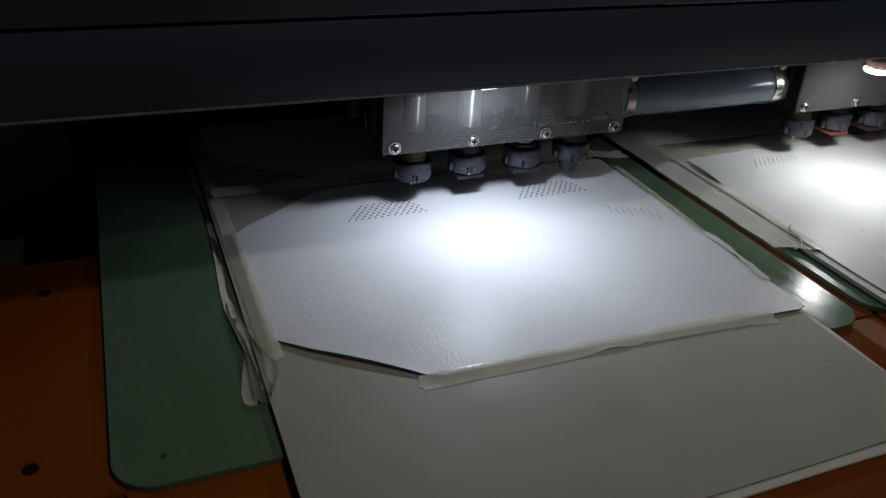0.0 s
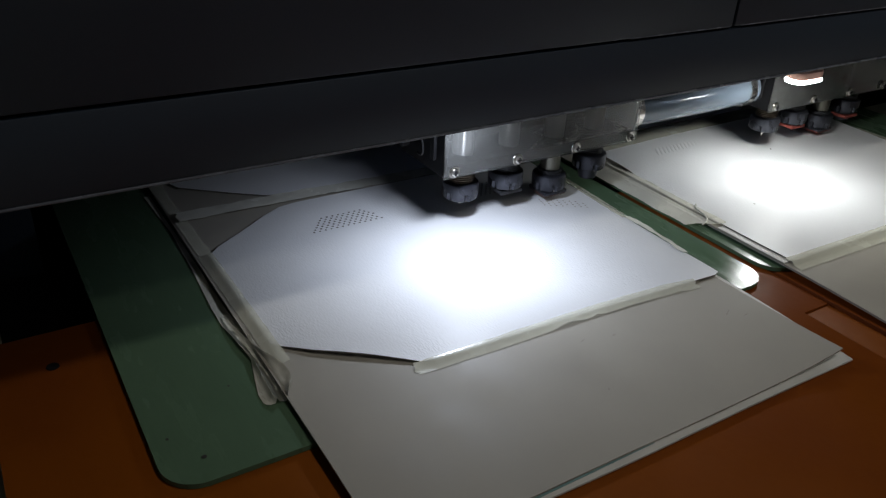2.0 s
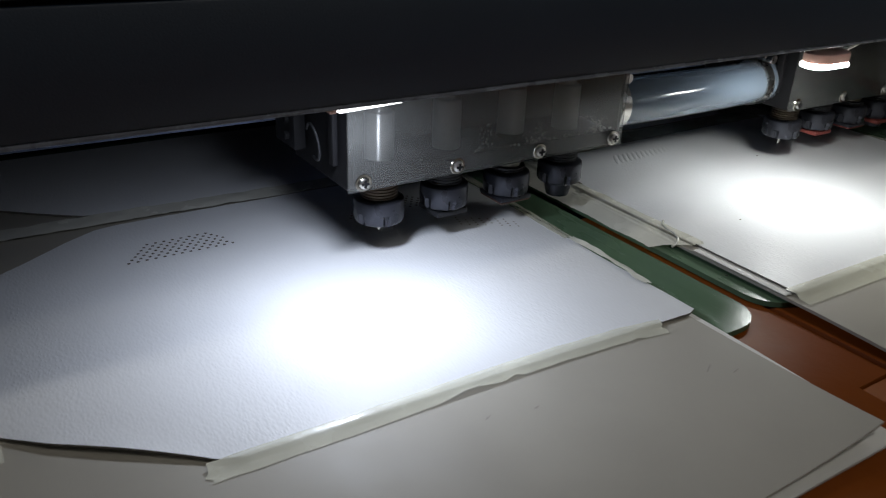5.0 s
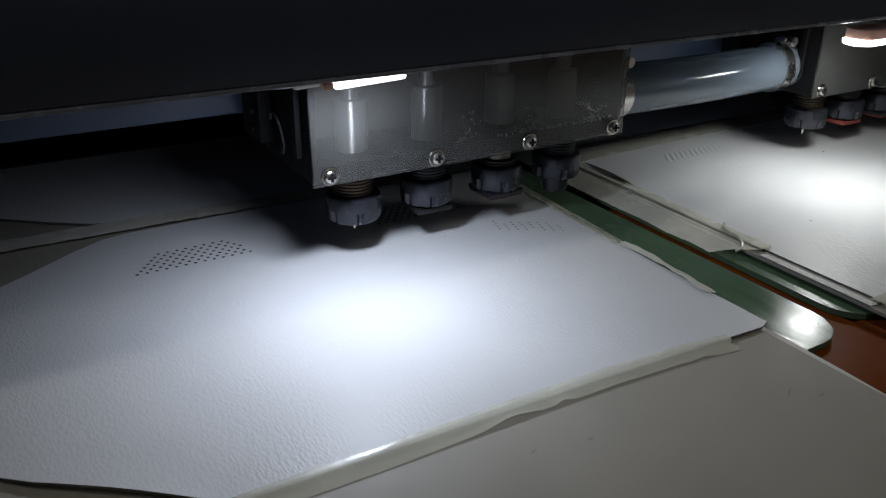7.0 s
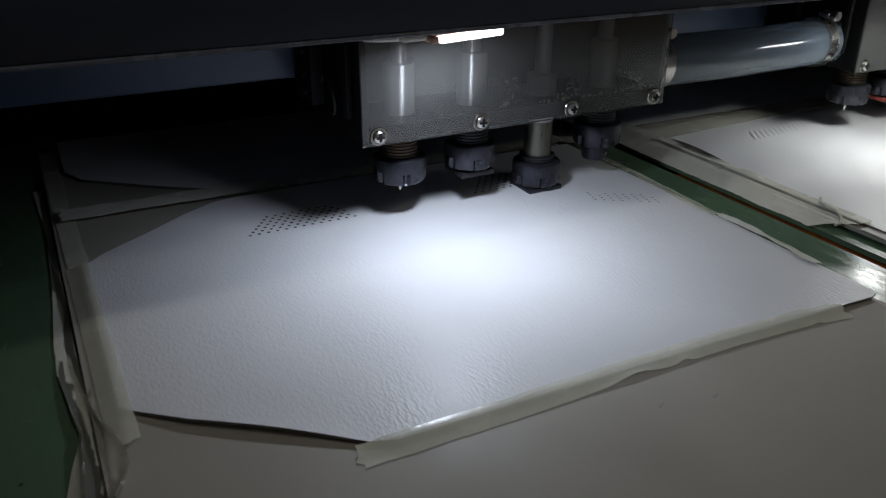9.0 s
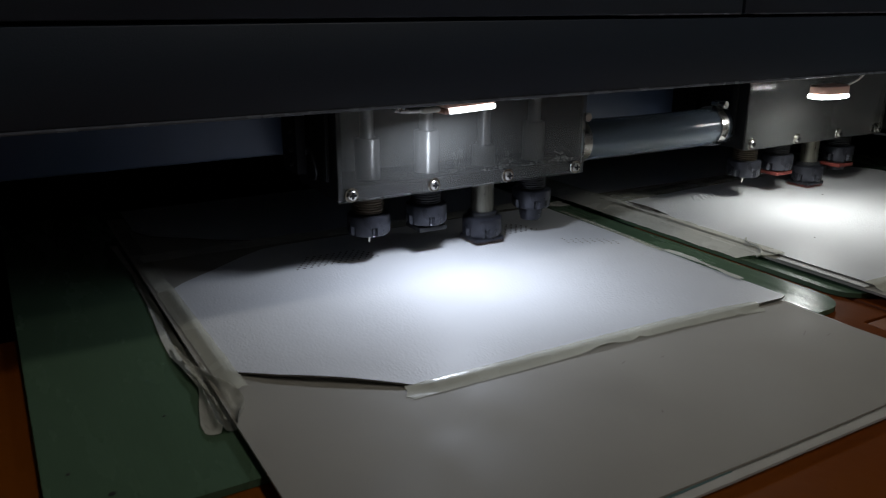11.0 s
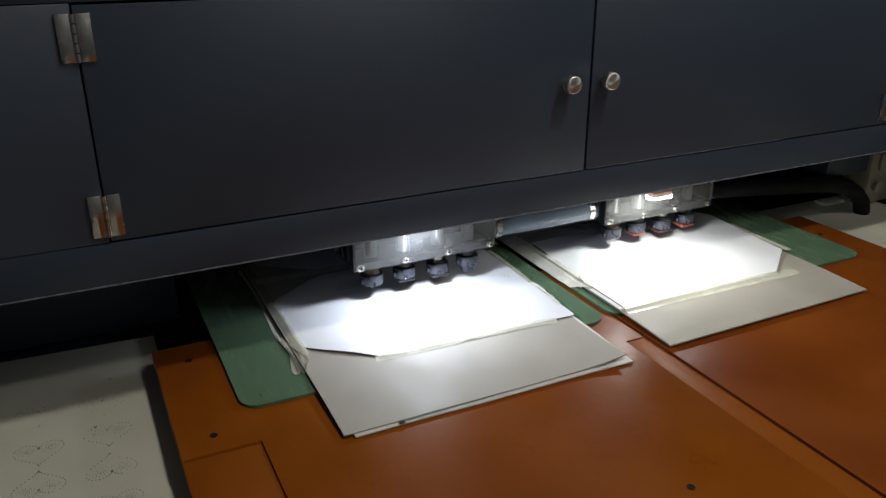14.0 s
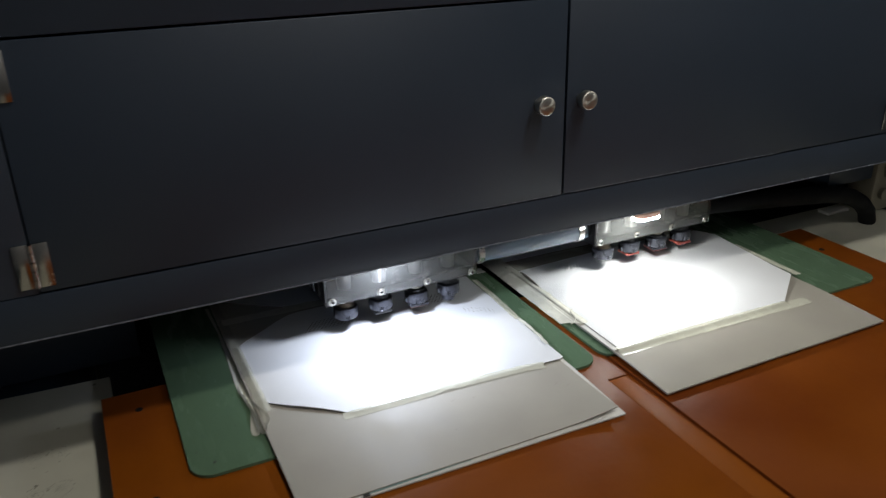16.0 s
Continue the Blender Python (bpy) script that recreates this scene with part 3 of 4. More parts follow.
def build_head(pad, label):
    head = thing("punching_head", label, "machine head", "punching heads")
    x0, x1, yf, yb, zb = -0.2600, -0.0125, 0.0918, 0.150, 0.0725
    part("front_panel", box(bmesh.new(), x0, x1, yf - 0.0014, yf + 0.0014, zb, 0.2, 0.0006), M_PANEL, head, "scratched smoked clear plastic panel")
    bm = bmesh.new()
    box(bm, x0 + 0.001, x0 + 0.005, yf + 0.0018, yb + 0.03, zb + 0.001, 0.22)
    part("side_frame", bm, M_RUBBER, head)
    part("end_panel", box(bmesh.new(), x1 - 0.004, x1 - 0.001, yf + 0.0018, yb + 0.03, zb + 0.001, 0.22), M_DARK, head, "dark end panel")
    part("slotted_bracket", box(bmesh.new(), x0 - 0.0045, x0 - 0.0005, 0.104, 0.111, 0.088, 0.15, 0.001), M_RUBBER, head, "thin black bracket")
    part("backing", box(bmesh.new(), x0 + 0.0052, x1 - 0.0052, yb, yb + 0.004, zb + 0.001, 0.22), M_BACKING, head)
    part("floor_plate", box(bmesh.new(), x0 + 0.0052, x1 - 0.0052, yf + 0.0018, yb - 0.0005, zb + 0.001, zb + 0.0118), M_DARK, head)
    for x in (-0.2491, -0.1739, -0.0987, -0.0225):
        build_screw(head, x, 0.0789)
    rnd = random.Random(5)
    bm = bmesh.new()
    # heaps of chips: x, z, spread along and up, how many
    for cx, cz, sx, sz, count in ((-0.1515, 0.0885, 0.0035, 0.0020, 9), (-0.1490, 0.0985, 0.0045, 0.0040, 34), (-0.1000, 0.0865, 0.0075, 0.0010, 20), (-0.0975, 0.0945, 0.0045, 0.0050, 52), (-0.0925, 0.1120, 0.0018, 0.0050, 10),
                                  (-0.0680, 0.0858, 0.0060, 0.0007, 12), (-0.0390, 0.0875, 0.0075, 0.0016, 34), (-0.0370, 0.0945, 0.0055, 0.0036, 40), (-0.1205, 0.0855, 0.0020, 0.0004, 3), (-0.2030, 0.0862, 0.0004, 0.0003, 1)):
        for _ in range(count):
            x, z = cx + rnd.gauss(0, sx), max(zb + 0.0127, cz + rnd.gauss(0, sz))
            s = rnd.uniform(0.0004, 0.0013) * (0.75 if z > 0.092 else 1.15)
            m = Matrix.Translation((x, yf + 0.0021, z)) @ Matrix.Rotation(rnd.random() * 3, 4, "Y") @ Matrix.Diagonal((s * rnd.uniform(0.7, 1.7), 0.0003, s, 1))
            bmesh.ops.create_cube(bm, size=1.2, matrix=m)
    p = part("chip_litter", bm, M_CHIP, head, "white punched chips caught behind the panel", soft=False)
    p["kind"] = "stuff"
    bm = bmesh.new()
    box(bm, x0 - 0.010, x0 - 0.001, 0.155, 0.19, 0.085, 0.2, 0.001)
    br = part("side_bracket", bm, M_RUBBER, head)
    for z in (0.094, 0.106, 0.122):
        part("bracket_screw", lathe(bmesh.new(), [(0.003, 0), (0.003, -0.003), (0, -0.0035)], (x0 - 0.0105, 0.165, z), "x", 12), M_RUBBER, br)
    loop = [(x0 - 0.0075 - 0.002 * math.sin(a), 0.128 + 0.009 * math.cos(a), 0.099 + 0.013 * math.sin(a)) for a in steps(0.6, 5.2, 22)]
    part("cable_loop", tube(bmesh.new(), loop, 0.0009, 8), M_DARK, head, "thin dark cable looped beside the panel")
    for i, x in enumerate(SPINDLE_X):
        build_nut(head, x, i, pad)
    return head


def build_hose():
    hose = thing("suction_hose", "clear blue-grey ribbed suction hose between the heads", "hose")
    cz, cy, r = 0.0962, 0.125, 0.0201

    def pipe(radius, rib, count, n=36):
        bm, rings = bmesh.new(), []
        for i in range(count + 1):
            u = i / count
            sag = -0.0014 * math.sin(math.pi * u)
            rr = radius + (rib if i % 2 else 0.0)
            rings.append([bm.verts.new((-0.012 + u * 0.222, cy + rr * math.cos(2 * math.pi * k / n), cz + sag + rr * math.sin(2 * math.pi * k / n))) for k in range(n)])
        for a, b in zip(rings, rings[1:]):
            for k in range(n):
                bm.faces.new((a[k], a[(k + 1) % n], b[(k + 1) % n], b[k]))
        return bm

    part("hose_wall", pipe(r, 0.00012, 150), M_HOSE, hose, "smooth clear outer wall")
    part("inner_wall", pipe(r - 0.0034, 0.0002, 124), M_HOSE_CORE, hose, "cloudy blue-grey inner wall")
    turns, per = 66, 28
    bm, last = bmesh.new(), None
    for i in range(turns * per + 1):
        u = i / (turns * per)
        a = 2 * math.pi * i / per
        x, sag = -0.011 + 0.220 * u, -0.0014 * math.sin(math.pi * u)
        ring = [bm.verts.new((x + dx, cy + rr * math.cos(a), cz + sag + rr * math.sin(a))) for dx, rr in ((-0.0006, r - 0.0028), (-0.0002, r - 0.0014), (0.0002, r - 0.0014), (0.0006, r - 0.0028))]
        if last:
            for k in range(3):
                bm.faces.new((last[k], last[k + 1], ring[k + 1], ring[k]))
        last = ring
    part("spiral_rib", bm, M_RIB, hose, "dark spiral rib inside the clear wall")
    for x in (-0.0010, 0.1880):
        bm = lathe(bmesh.new(), [(0.0210, x), (0.0218, x), (0.0218, x + 0.0100), (0.0210, x + 0.0100)], (0, cy, cz - 0.0003), "x", 40)
        c = part("hose_clamp", bm, M_STEEL, hose, "steel worm-drive hose clamp")
        bm = box(bmesh.new(), x + 0.001, x + 0.0105, cy - 0.012, cy - 0.001, cz + 0.0220, cz + 0.0275, 0.0015)
        part("clamp_housing", bm, M_STEEL, c)
        part("clamp_screw", lathe(bmesh.new(), [(0.0038, -0.0185), (0.0042, -0.018), (0.0042, -0.0125), (0.003, -0.012)], (x + 0.0058, cy, cz + 0.0245), "y", 16), M_STEEL, c)
    return hose


def pill(bm, x0, x1, ly, z0, z1, bulge=0.0012, n=12):
    """A body with half-round ends in plan and softened rims."""
    r = ly / 2
    rings = []
    for z, inset in ((z0, bulge * 1.6), (z0 + bulge * 0.4, bulge * 0.5), (z0 + bulge, 0), (z1 - bulge, 0), (z1 - bulge * 0.4, bulge * 0.5), (z1, bulge * 1.6)):
        rr = r - inset
        pts = [(x1 - r + rr * math.sin(math.pi * k / n), rr * math.cos(math.pi * k / n)) for k in range(n + 1)]
        pts += [(x0 + r - rr * math.sin(math.pi * k / n), -rr * math.cos(math.pi * k / n)) for k in range(n + 1)]
        rings.append([bm.verts.new((x, y, z)) for x, y in pts])
    for a, b in zip(rings, rings[1:]):
        for k in range(len(a)):
            bm.faces.new((a[k], a[(k + 1) % len(a)], b[(k + 1) % len(a)], b[k]))
    bm.faces.new(rings[0])
    bm.faces.new(rings[-1])
    return bm


def build_leds():
    a = thing("led_lamp", "small glowing work lamp on a gooseneck under the cover", "lamp", "gooseneck lamps")
    a.location = LED_1
    a.rotation_euler = (0, radians(-2.5), 0)
    part("housing", box(bmesh.new(), -0.0255, 0.0215, -0.012, 0.012, 0.0034, 0.0090, 0.0025), M_LAMP_BODY, a, "pinkish plastic housing")
    part("end_cap", box(bmesh.new(), -0.0253, -0.0207, -0.0110, 0.0110, -0.0008, 0.0033, 0.0012), M_LAMP_BODY, a)
    part("diffuser", box(bmesh.new(), -0.0200, 0.0207, -0.0112, 0.0112, -0.0012, 0.0033, 0.0015), M_LED, a, "glowing white diffuser")
    part("clip", box(bmesh.new(), -0.0405, -0.0257, -0.0070, 0.0070, 0.0010, 0.0052, 0.0015), M_POST, a, "white plastic clip")
    bm, pts = bmesh.new(), []
    for i in range(13):
        u = i / 12
        pts.append((-0.0395 - 0.030 * math.sin(1.5 * u), 0.002 * u, 0.0032 + 0.034 * u ** 2.6))
    tube(bm, pts, 0.0019, 10)
    for i in range(15):
        u = i / 15
        lathe(bm, [(0.0019, 0), (0.0024, 0.0006), (0.0019, 0.0012)], (-0.0400 - 0.022 * u, 0.001 * u, 0.0032 + 0.0025 * u ** 2), "x", 10)
    part("gooseneck", bm, M_STEEL, a, "thin coiled metal neck")
    b = thing("led_lamp", "small glowing work lamp with a pinkish rounded housing under the cover", "lamp", "gooseneck lamps")
    b.location = LED_2
    part("housing", pill(bmesh.new(), -0.0232, 0.0243, 0.0236, 0.0034, 0.0125), M_LAMP_BODY, b, "pinkish plastic housing")
    part("diffuser", pill(bmesh.new(), -0.0250, 0.0250, 0.0250, -0.0006, 0.0036, 0.0014), M_LED_RIM, b, "glowing white rim and face")
    part("cable", tube(bmesh.new(), [(0.023, 0.004, 0.0095), (0.036, 0.004, 0.0105), (0.052, 0.004, 0.015), (0.066, 0.004, 0.024), (0.075, 0.004, 0.04)], 0.0014, 8), M_POST, b, "thin white cable")


# ---- pallets and what lies on them ----
MOVING = []


def rounded_front(x0, x1, y, r):
    def front(x):
        d = min(x - x0, x1 - x)
        return y if d >= r else y + r - math.sqrt(max(r * r - (r - d) ** 2, 0))
    return front


def corner_steps(x0, x1, r, n=10):
    a = [x0 + r * (1 - math.cos(math.pi / 2 * i / 8)) for i in range(9)]
    b = [x1 - r * (1 - math.cos(math.pi / 2 * i / 8)) for i in range(8, -1, -1)]
    return a + steps(a[-1], b[0], n)[1:-1] + b


def pallet_sheet(name, label, category, xs, front, back, top, thick, mat, ny=20, edge_slot=0, group=""):
    ob = part(name, sheet(bmesh.new(), xs, front, back, top, thick, ny, edge_slot), mat)
    tagged(ob, label, category, group)
    MOVING.append(ob)
    return ob


def wave(x, y, s, seed=0.0):
    return noise.noise(Vector((x * s + seed, y * s, seed)))


def build_plates():
    for x0, x1, y in ((-0.5700, -0.0075, -0.1135), (0.0060, 0.573, -0.1085)):
        ob = pallet_sheet("pallet_plate", "green painted pallet plate with rounded corners on the table", "pallet plate", corner_steps(x0, x1, 0.026), rounded_front(x0, x1, y, 0.026), lambda x: 0.45, lambda x, y: 0.0046, 0.004, M_GREEN, group="pallet plates")
        for px, py, r in ((x0 + 0.0285, y + 0.0225, 0.0018), (x0 + 0.012, y + 0.05, 0.0011), (x0 + 0.065, y + 0.085, 0.0009)):
            part("pin_hole", lathe(bmesh.new(), [(r, 0.00475), (r * 0.9, 0.0049), (0, 0.0049)], (px, py, 0), "z", 12), M_HOLE, ob, "small dark pin hole")


def build_cards():
    sag = lambda y: 0.0032 * max(0, (-0.115 - y) / 0.11) ** 1.4
    curl = lambda x, y: 0.0092 - sag(y) + (0.0055 * max(0, (x + 0.16) / 0.09) ** 2.2 * max(0, (-0.10 - y) / 0.127) ** 2 if x > -0.16 and y < -0.10 else 0)
    pallet_sheet("white_card", "white backing card under the grey card", "card", steps(-0.462, -0.0525, 30), lambda x: along([(-0.462, -0.2280), (-0.0525, -0.2300)], x) + 0.001 * wave(x, 0, 9), lambda x: 0.40, lambda x, y: 0.0066 - sag(y), 0.0016, M_WHITE_CARD)
    pallet_sheet("teal_film", "teal plastic film between the cards", "film", steps(-0.405, -0.27, 12), lambda x: along([(-0.405, -0.2254), (-0.27, -0.2240)], x), lambda x: -0.19, lambda x, y: 0.0073 - sag(y), 0.0005, M_TEAL)
    card = pallet_sheet("grey_card", "grey cardboard sheet with a lifted corner under the leather", "cardboard", steps(-0.4745, -0.0605, 48), lambda x: -0.2238 + 0.001 * wave(x, 1, 7), lambda x: 0.40, curl, 0.0014, M_CARD, ny=60)
    rnd = random.Random(12)
    for sx, sy, length, turn in ((-0.0985, -0.139, 0.010, 0.5), (-0.0865, -0.149, 0.007, 0.2), (-0.240, -0.112, 0.006, 0.4), (-0.262, -0.168, 0.003, 0.9), (-0.212, -0.118, 0.005, 0.2)):
        bm, up, down = bmesh.new(), [], []
        for k in range(9):
            u = k / 8 - 0.5
            w = 0.0007 * math.cos(math.pi * u * 0.96) * rnd.uniform(0.5, 1.2)
            for side, out in ((1, up), (-1, down)):
                x, y = sx + u * length * math.cos(turn) - side * w * math.sin(turn), sy + u * length * math.sin(turn) + side * w * math.cos(turn)
                out.append(bm.verts.new((x, y, curl(x, y) + 0.00012)))
        for k in range(8):
            bm.faces.new((down[k], down[k + 1], up[k + 1], up[k]))
        part("scuff", bm, M_SCUFF, card, "faint grey rub mark")
    pallet_sheet("grey_card", "grey cardboard sheet lying flat under the leather", "cardboard", steps(0.0205, 0.4405, 30), lambda x: along([(0.02, -0.2225), (0.44, -0.2175)], x) + 0.001 * wave(x, 3, 7), lambda x: 0.40, lambda x, y: 0.0092 - sag(y) + 0.0005 * wave(x, y, 6), 0.0022, M_CARD)
    ob = part("clip_mark", box(bmesh.new(), -0.405, -0.3975, -0.2290, -0.2245, 0.0042, 0.0050, 0.0003), M_HOLE)
    tagged(ob, "small black mark on the edge of the white card", "mark")
    MOVING.append(ob)


def dots(bm, origin, u, v, nu, nv, z, r, skip=0.0, seed=1):
    rnd = random.Random(seed)
    for j in range(nv):
        for i in range(nu):
            if rnd.random() < skip:
                continue
            x = origin[0] + u[0] * i + v[0] * j
            y = origin[1] + u[1] * i + v[1] * j
            bm.faces.new([bm.verts.new((x + r * math.cos(a), y + r * math.sin(a), z(x, y) + 0.00025)) for a in (0, 1.05, 2.1, 3.14, 4.2, 5.24)])


def trapeze(bm, dx, dy, z, r=0.00125):
    """Staggered rows of holes, narrower towards the back."""
    for k, (a, e) in enumerate(((-0.3597, -0.2857), (-0.359, -0.2868), (-0.3562, -0.2876), (-0.353, -0.2888), (-0.3495, -0.2902), (-0.345, -0.293), (-0.341, -0.2965))):
        for i in range(14):
            x, y = -0.3597 + 0.0062 * i + 0.0031 * (k % 2), 0.1515 + 0.00425 * k + dy
            if not a - 0.002 < x < e + 0.002:
                continue
            x += dx
            bm.faces.new([bm.verts.new((x + r * math.cos(t), y + r * math.sin(t), z(x, y) + 0.00025)) for t in (0, 1.05, 2.1, 3.14, 4.2, 5.24)])


def build_leathers():
    base = 0.0117
    front1 = [(-0.4630, -0.0035), (-0.437, -0.0275), (-0.40, -0.0545), (-0.372, -0.0760), (-0.36, -0.0805), (-0.20, -0.0850), (-0.0602, -0.0912), (-0.0540, -0.0885)]
    back1 = [(-0.4630, 0.1525), (-0.45, 0.166), (-0.421, 0.1856), (-0.39, 0.2085), (-0.369, 0.2205), (-0.35, 0.2235), (-0.2, 0.224), (-0.0540, 0.219)]

    def top1(x, y):
        cut = along(front1, x)
        d = y - cut
        w = max(0.0, 1 - abs((x + 0.415) / 0.042) ** 2)
        lift = 0.0020 * w * max(0, 1 - d / 0.03) ** 2
        return base + lift + 0.0005 * wave(x, y, 11) + 0.0002 * wave(x, y, 40)

    xs = sorted(set([p[0] for p in front1[:5]] + [p[0] for p in back1[:6]] + steps(-0.4630, -0.0540, 60)))
    ob = pallet_sheet("leather_piece", "white grained leather piece with punched dot patterns taped on card", "leather piece", xs, lambda x: along(front1, x), lambda x: along(back1, x), top1, 0.0013, [M_LEATHER, M_LEATHER_EDGE], ny=60, edge_slot=1)
    bm = bmesh.new()
    trapeze(bm, 0.0, 0.0, top1)
    trapeze(bm, 0.1725, 0.0, top1)
    p = part("hole_pattern", bm, M_PUNCH, ob, "rows of small punched holes", soft=False)
    p["kind"] = "stuff"
    bm = bmesh.new()
    dots(bm, (-0.1135, 0.1005), (0.0055, -0.0036), (0.0010, 0.0044), 8, 4, top1, 0.0010, 0.1, 4)
    p = part("shallow_pattern", bm, M_HOLE_PALE, ob, "rows of shallow pale holes", soft=False)
    p["kind"] = "stuff"
    front2 = [(0.0292, -0.107), (0.0310, -0.1095), (0.348, -0.1107), (0.36, -0.1015), (0.4345, -0.0442), (0.4495, 0.0836), (0.456, 0.15)]
    back2 = [(0.0292, 0.208), (0.05, 0.213), (0.40, 0.212), (0.44, 0.19), (0.456, 0.16)]
    top2 = lambda x, y: base + 0.0004 * wave(x, y, 11, 4.0) + 0.004 * max(0, (x - 0.30) / 0.14) ** 2 * max(0, 1 - abs(y + 0.06) / 0.09)
    xs = sorted(set([p[0] for p in front2 + back2] + steps(0.0292, 0.456, 50)))
    ob = pallet_sheet("leather_piece", "white grained leather piece with one cut corner taped on card", "leather piece", xs, lambda x: along(front2, x), lambda x: along(back2, x), top2, 0.0013, [M_LEATHER, M_LEATHER_EDGE], ny=40, edge_slot=1)
    for i in range(12):
        x = 0.118 + 0.0064 * i
        m = Matrix.Translation((x, 0.1625, top2(x, 0.1625) - 0.0003)) @ Matrix.Rotation(-0.62, 4, "Z") @ Matrix.Diagonal((0.0025, 0.0155 - 0.0004 * i, 0.0010 - 0.00004 * i, 1))
        bm = bmesh.new()
        bmesh.ops.create_uvsphere(bm, u_segments=12, v_segments=8, radius=1, matrix=m)
        part("pressed_ridge", bm, M_LEATHER, ob)
    for x, y, r in ((0.2645, 0.1035, 0.0011), (0.1030, -0.0020, 0.0008)):
        part("speck", lathe(bmesh.new(), [(r, 0.0), (r * 0.7, 0.0003), (0, 0.0004)], (x, y, top2(x, y) + 0.0001), "z", 7), M_PUNCH, ob, "small dark speck")
    front3 = [(-0.4585, 0.336), (-0.4475, 0.312), (-0.43, 0.298), (-0.40, 0.274), (-0.371, 0.254), (-0.34, 0.2465), (-0.22, 0.240), (-0.05, 0.228)]
    pallet_sheet("leather_piece", "white leather piece behind the taped joint", "leather piece", sorted(set([p[0] for p in front3] + steps(-0.4585, -0.05, 40))), lambda x: along(front3, x), lambda x: 0.42, lambda x, y: base + 0.0004 * wave(x, y, 11, 9.0), 0.0013, [M_LEATHER, M_LEATHER_EDGE], ny=20, edge_slot=1)
    pallet_sheet("leather_piece", "white leather piece behind the second taped joint", "leather piece", steps(0.024, 0.43, 30), lambda x: along([(0.024, 0.236), (0.36, 0.232), (0.43, 0.30)], x), lambda x: 0.42, lambda x, y: base + 0.0004 * wave(x, y, 11, 2.0), 0.0013, [M_LEATHER, M_LEATHER_EDGE], ny=20, edge_slot=1)


def tape(points, width, z, label, seed=0.0, n=60, ragged=0.0012, ripple=0.0006, flat=0.0002, lifts=(), mat=None):
    """A strip of tape along a line of (x, y) points, lying on what is under it."""
    pts = [Vector((*p, 0)) for p in points]
    lens = [0]
    for a, b in zip(pts, pts[1:]):
        lens.append(lens[-1] + (b - a).length)
    bm, rows = bmesh.new(), []
    m = 5
    for i in range(n + 1):
        s = lens[-1] * i / n
        k = max(j for j in range(len(lens) - 1) if lens[j] <= s + 1e-9)
        d = (pts[k + 1] - pts[k]).normalized()
        c = pts[k] + d * (s - lens[k])
        side = Vector((-d.y, d.x, 0))
        row = []
        for j in range(m + 1):
            v = j / m - 0.5
            e = ragged * noise.noise(Vector((s * 60, seed + (5 if v > 0 else 0), 0))) if abs(v) > 0.45 else 0
            end = 0.004 * noise.noise(Vector((v * 6, seed, 3))) * (1 if i in (0, n) else 0)
            q = c + side * (v * width + e) + d * end
            zz = z(q.x, q.y) if callable(z) else z
            for lx, reach, high in lifts:
                zz += high * math.exp(-((q.x - lx) / reach) ** 2) * max(0, -v * 2) ** 1.5
                q.y += 0.8 * high * math.exp(-((q.x - lx) / reach) ** 2) * max(0, -v * 2) ** 1.5
            row.append((q.x, q.y, zz + abs(ripple * noise.noise(Vector((q.x * 70, q.y * 70, seed))))))
        rows.append(row)
    hi = [[bm.verts.new(p) for p in r] for r in rows]
    lo = [[bm.verts.new((p[0], p[1], p[2] - flat)) for p in r] for r in rows]
    for i in range(n):
        for j in range(m):
            bm.faces.new((hi[i][j], hi[i][j + 1], hi[i + 1][j + 1], hi[i + 1][j]))
            bm.faces.new((lo[i][j], lo[i + 1][j], lo[i + 1][j + 1], lo[i][j + 1]))
        for j in (0, m):
            bm.faces.new((hi[i][j], hi[i + 1][j], lo[i + 1][j], lo[i][j]))
    for i in (0, n):
        for j in range(m):
            bm.faces.new((hi[i][j], hi[i][j + 1], lo[i][j + 1], lo[i][j]))
    ob = tagged(part("tape_strip", bm, mat or M_TAPE), label, "tape", "tape strips")
    MOVING.append(ob)
    return ob


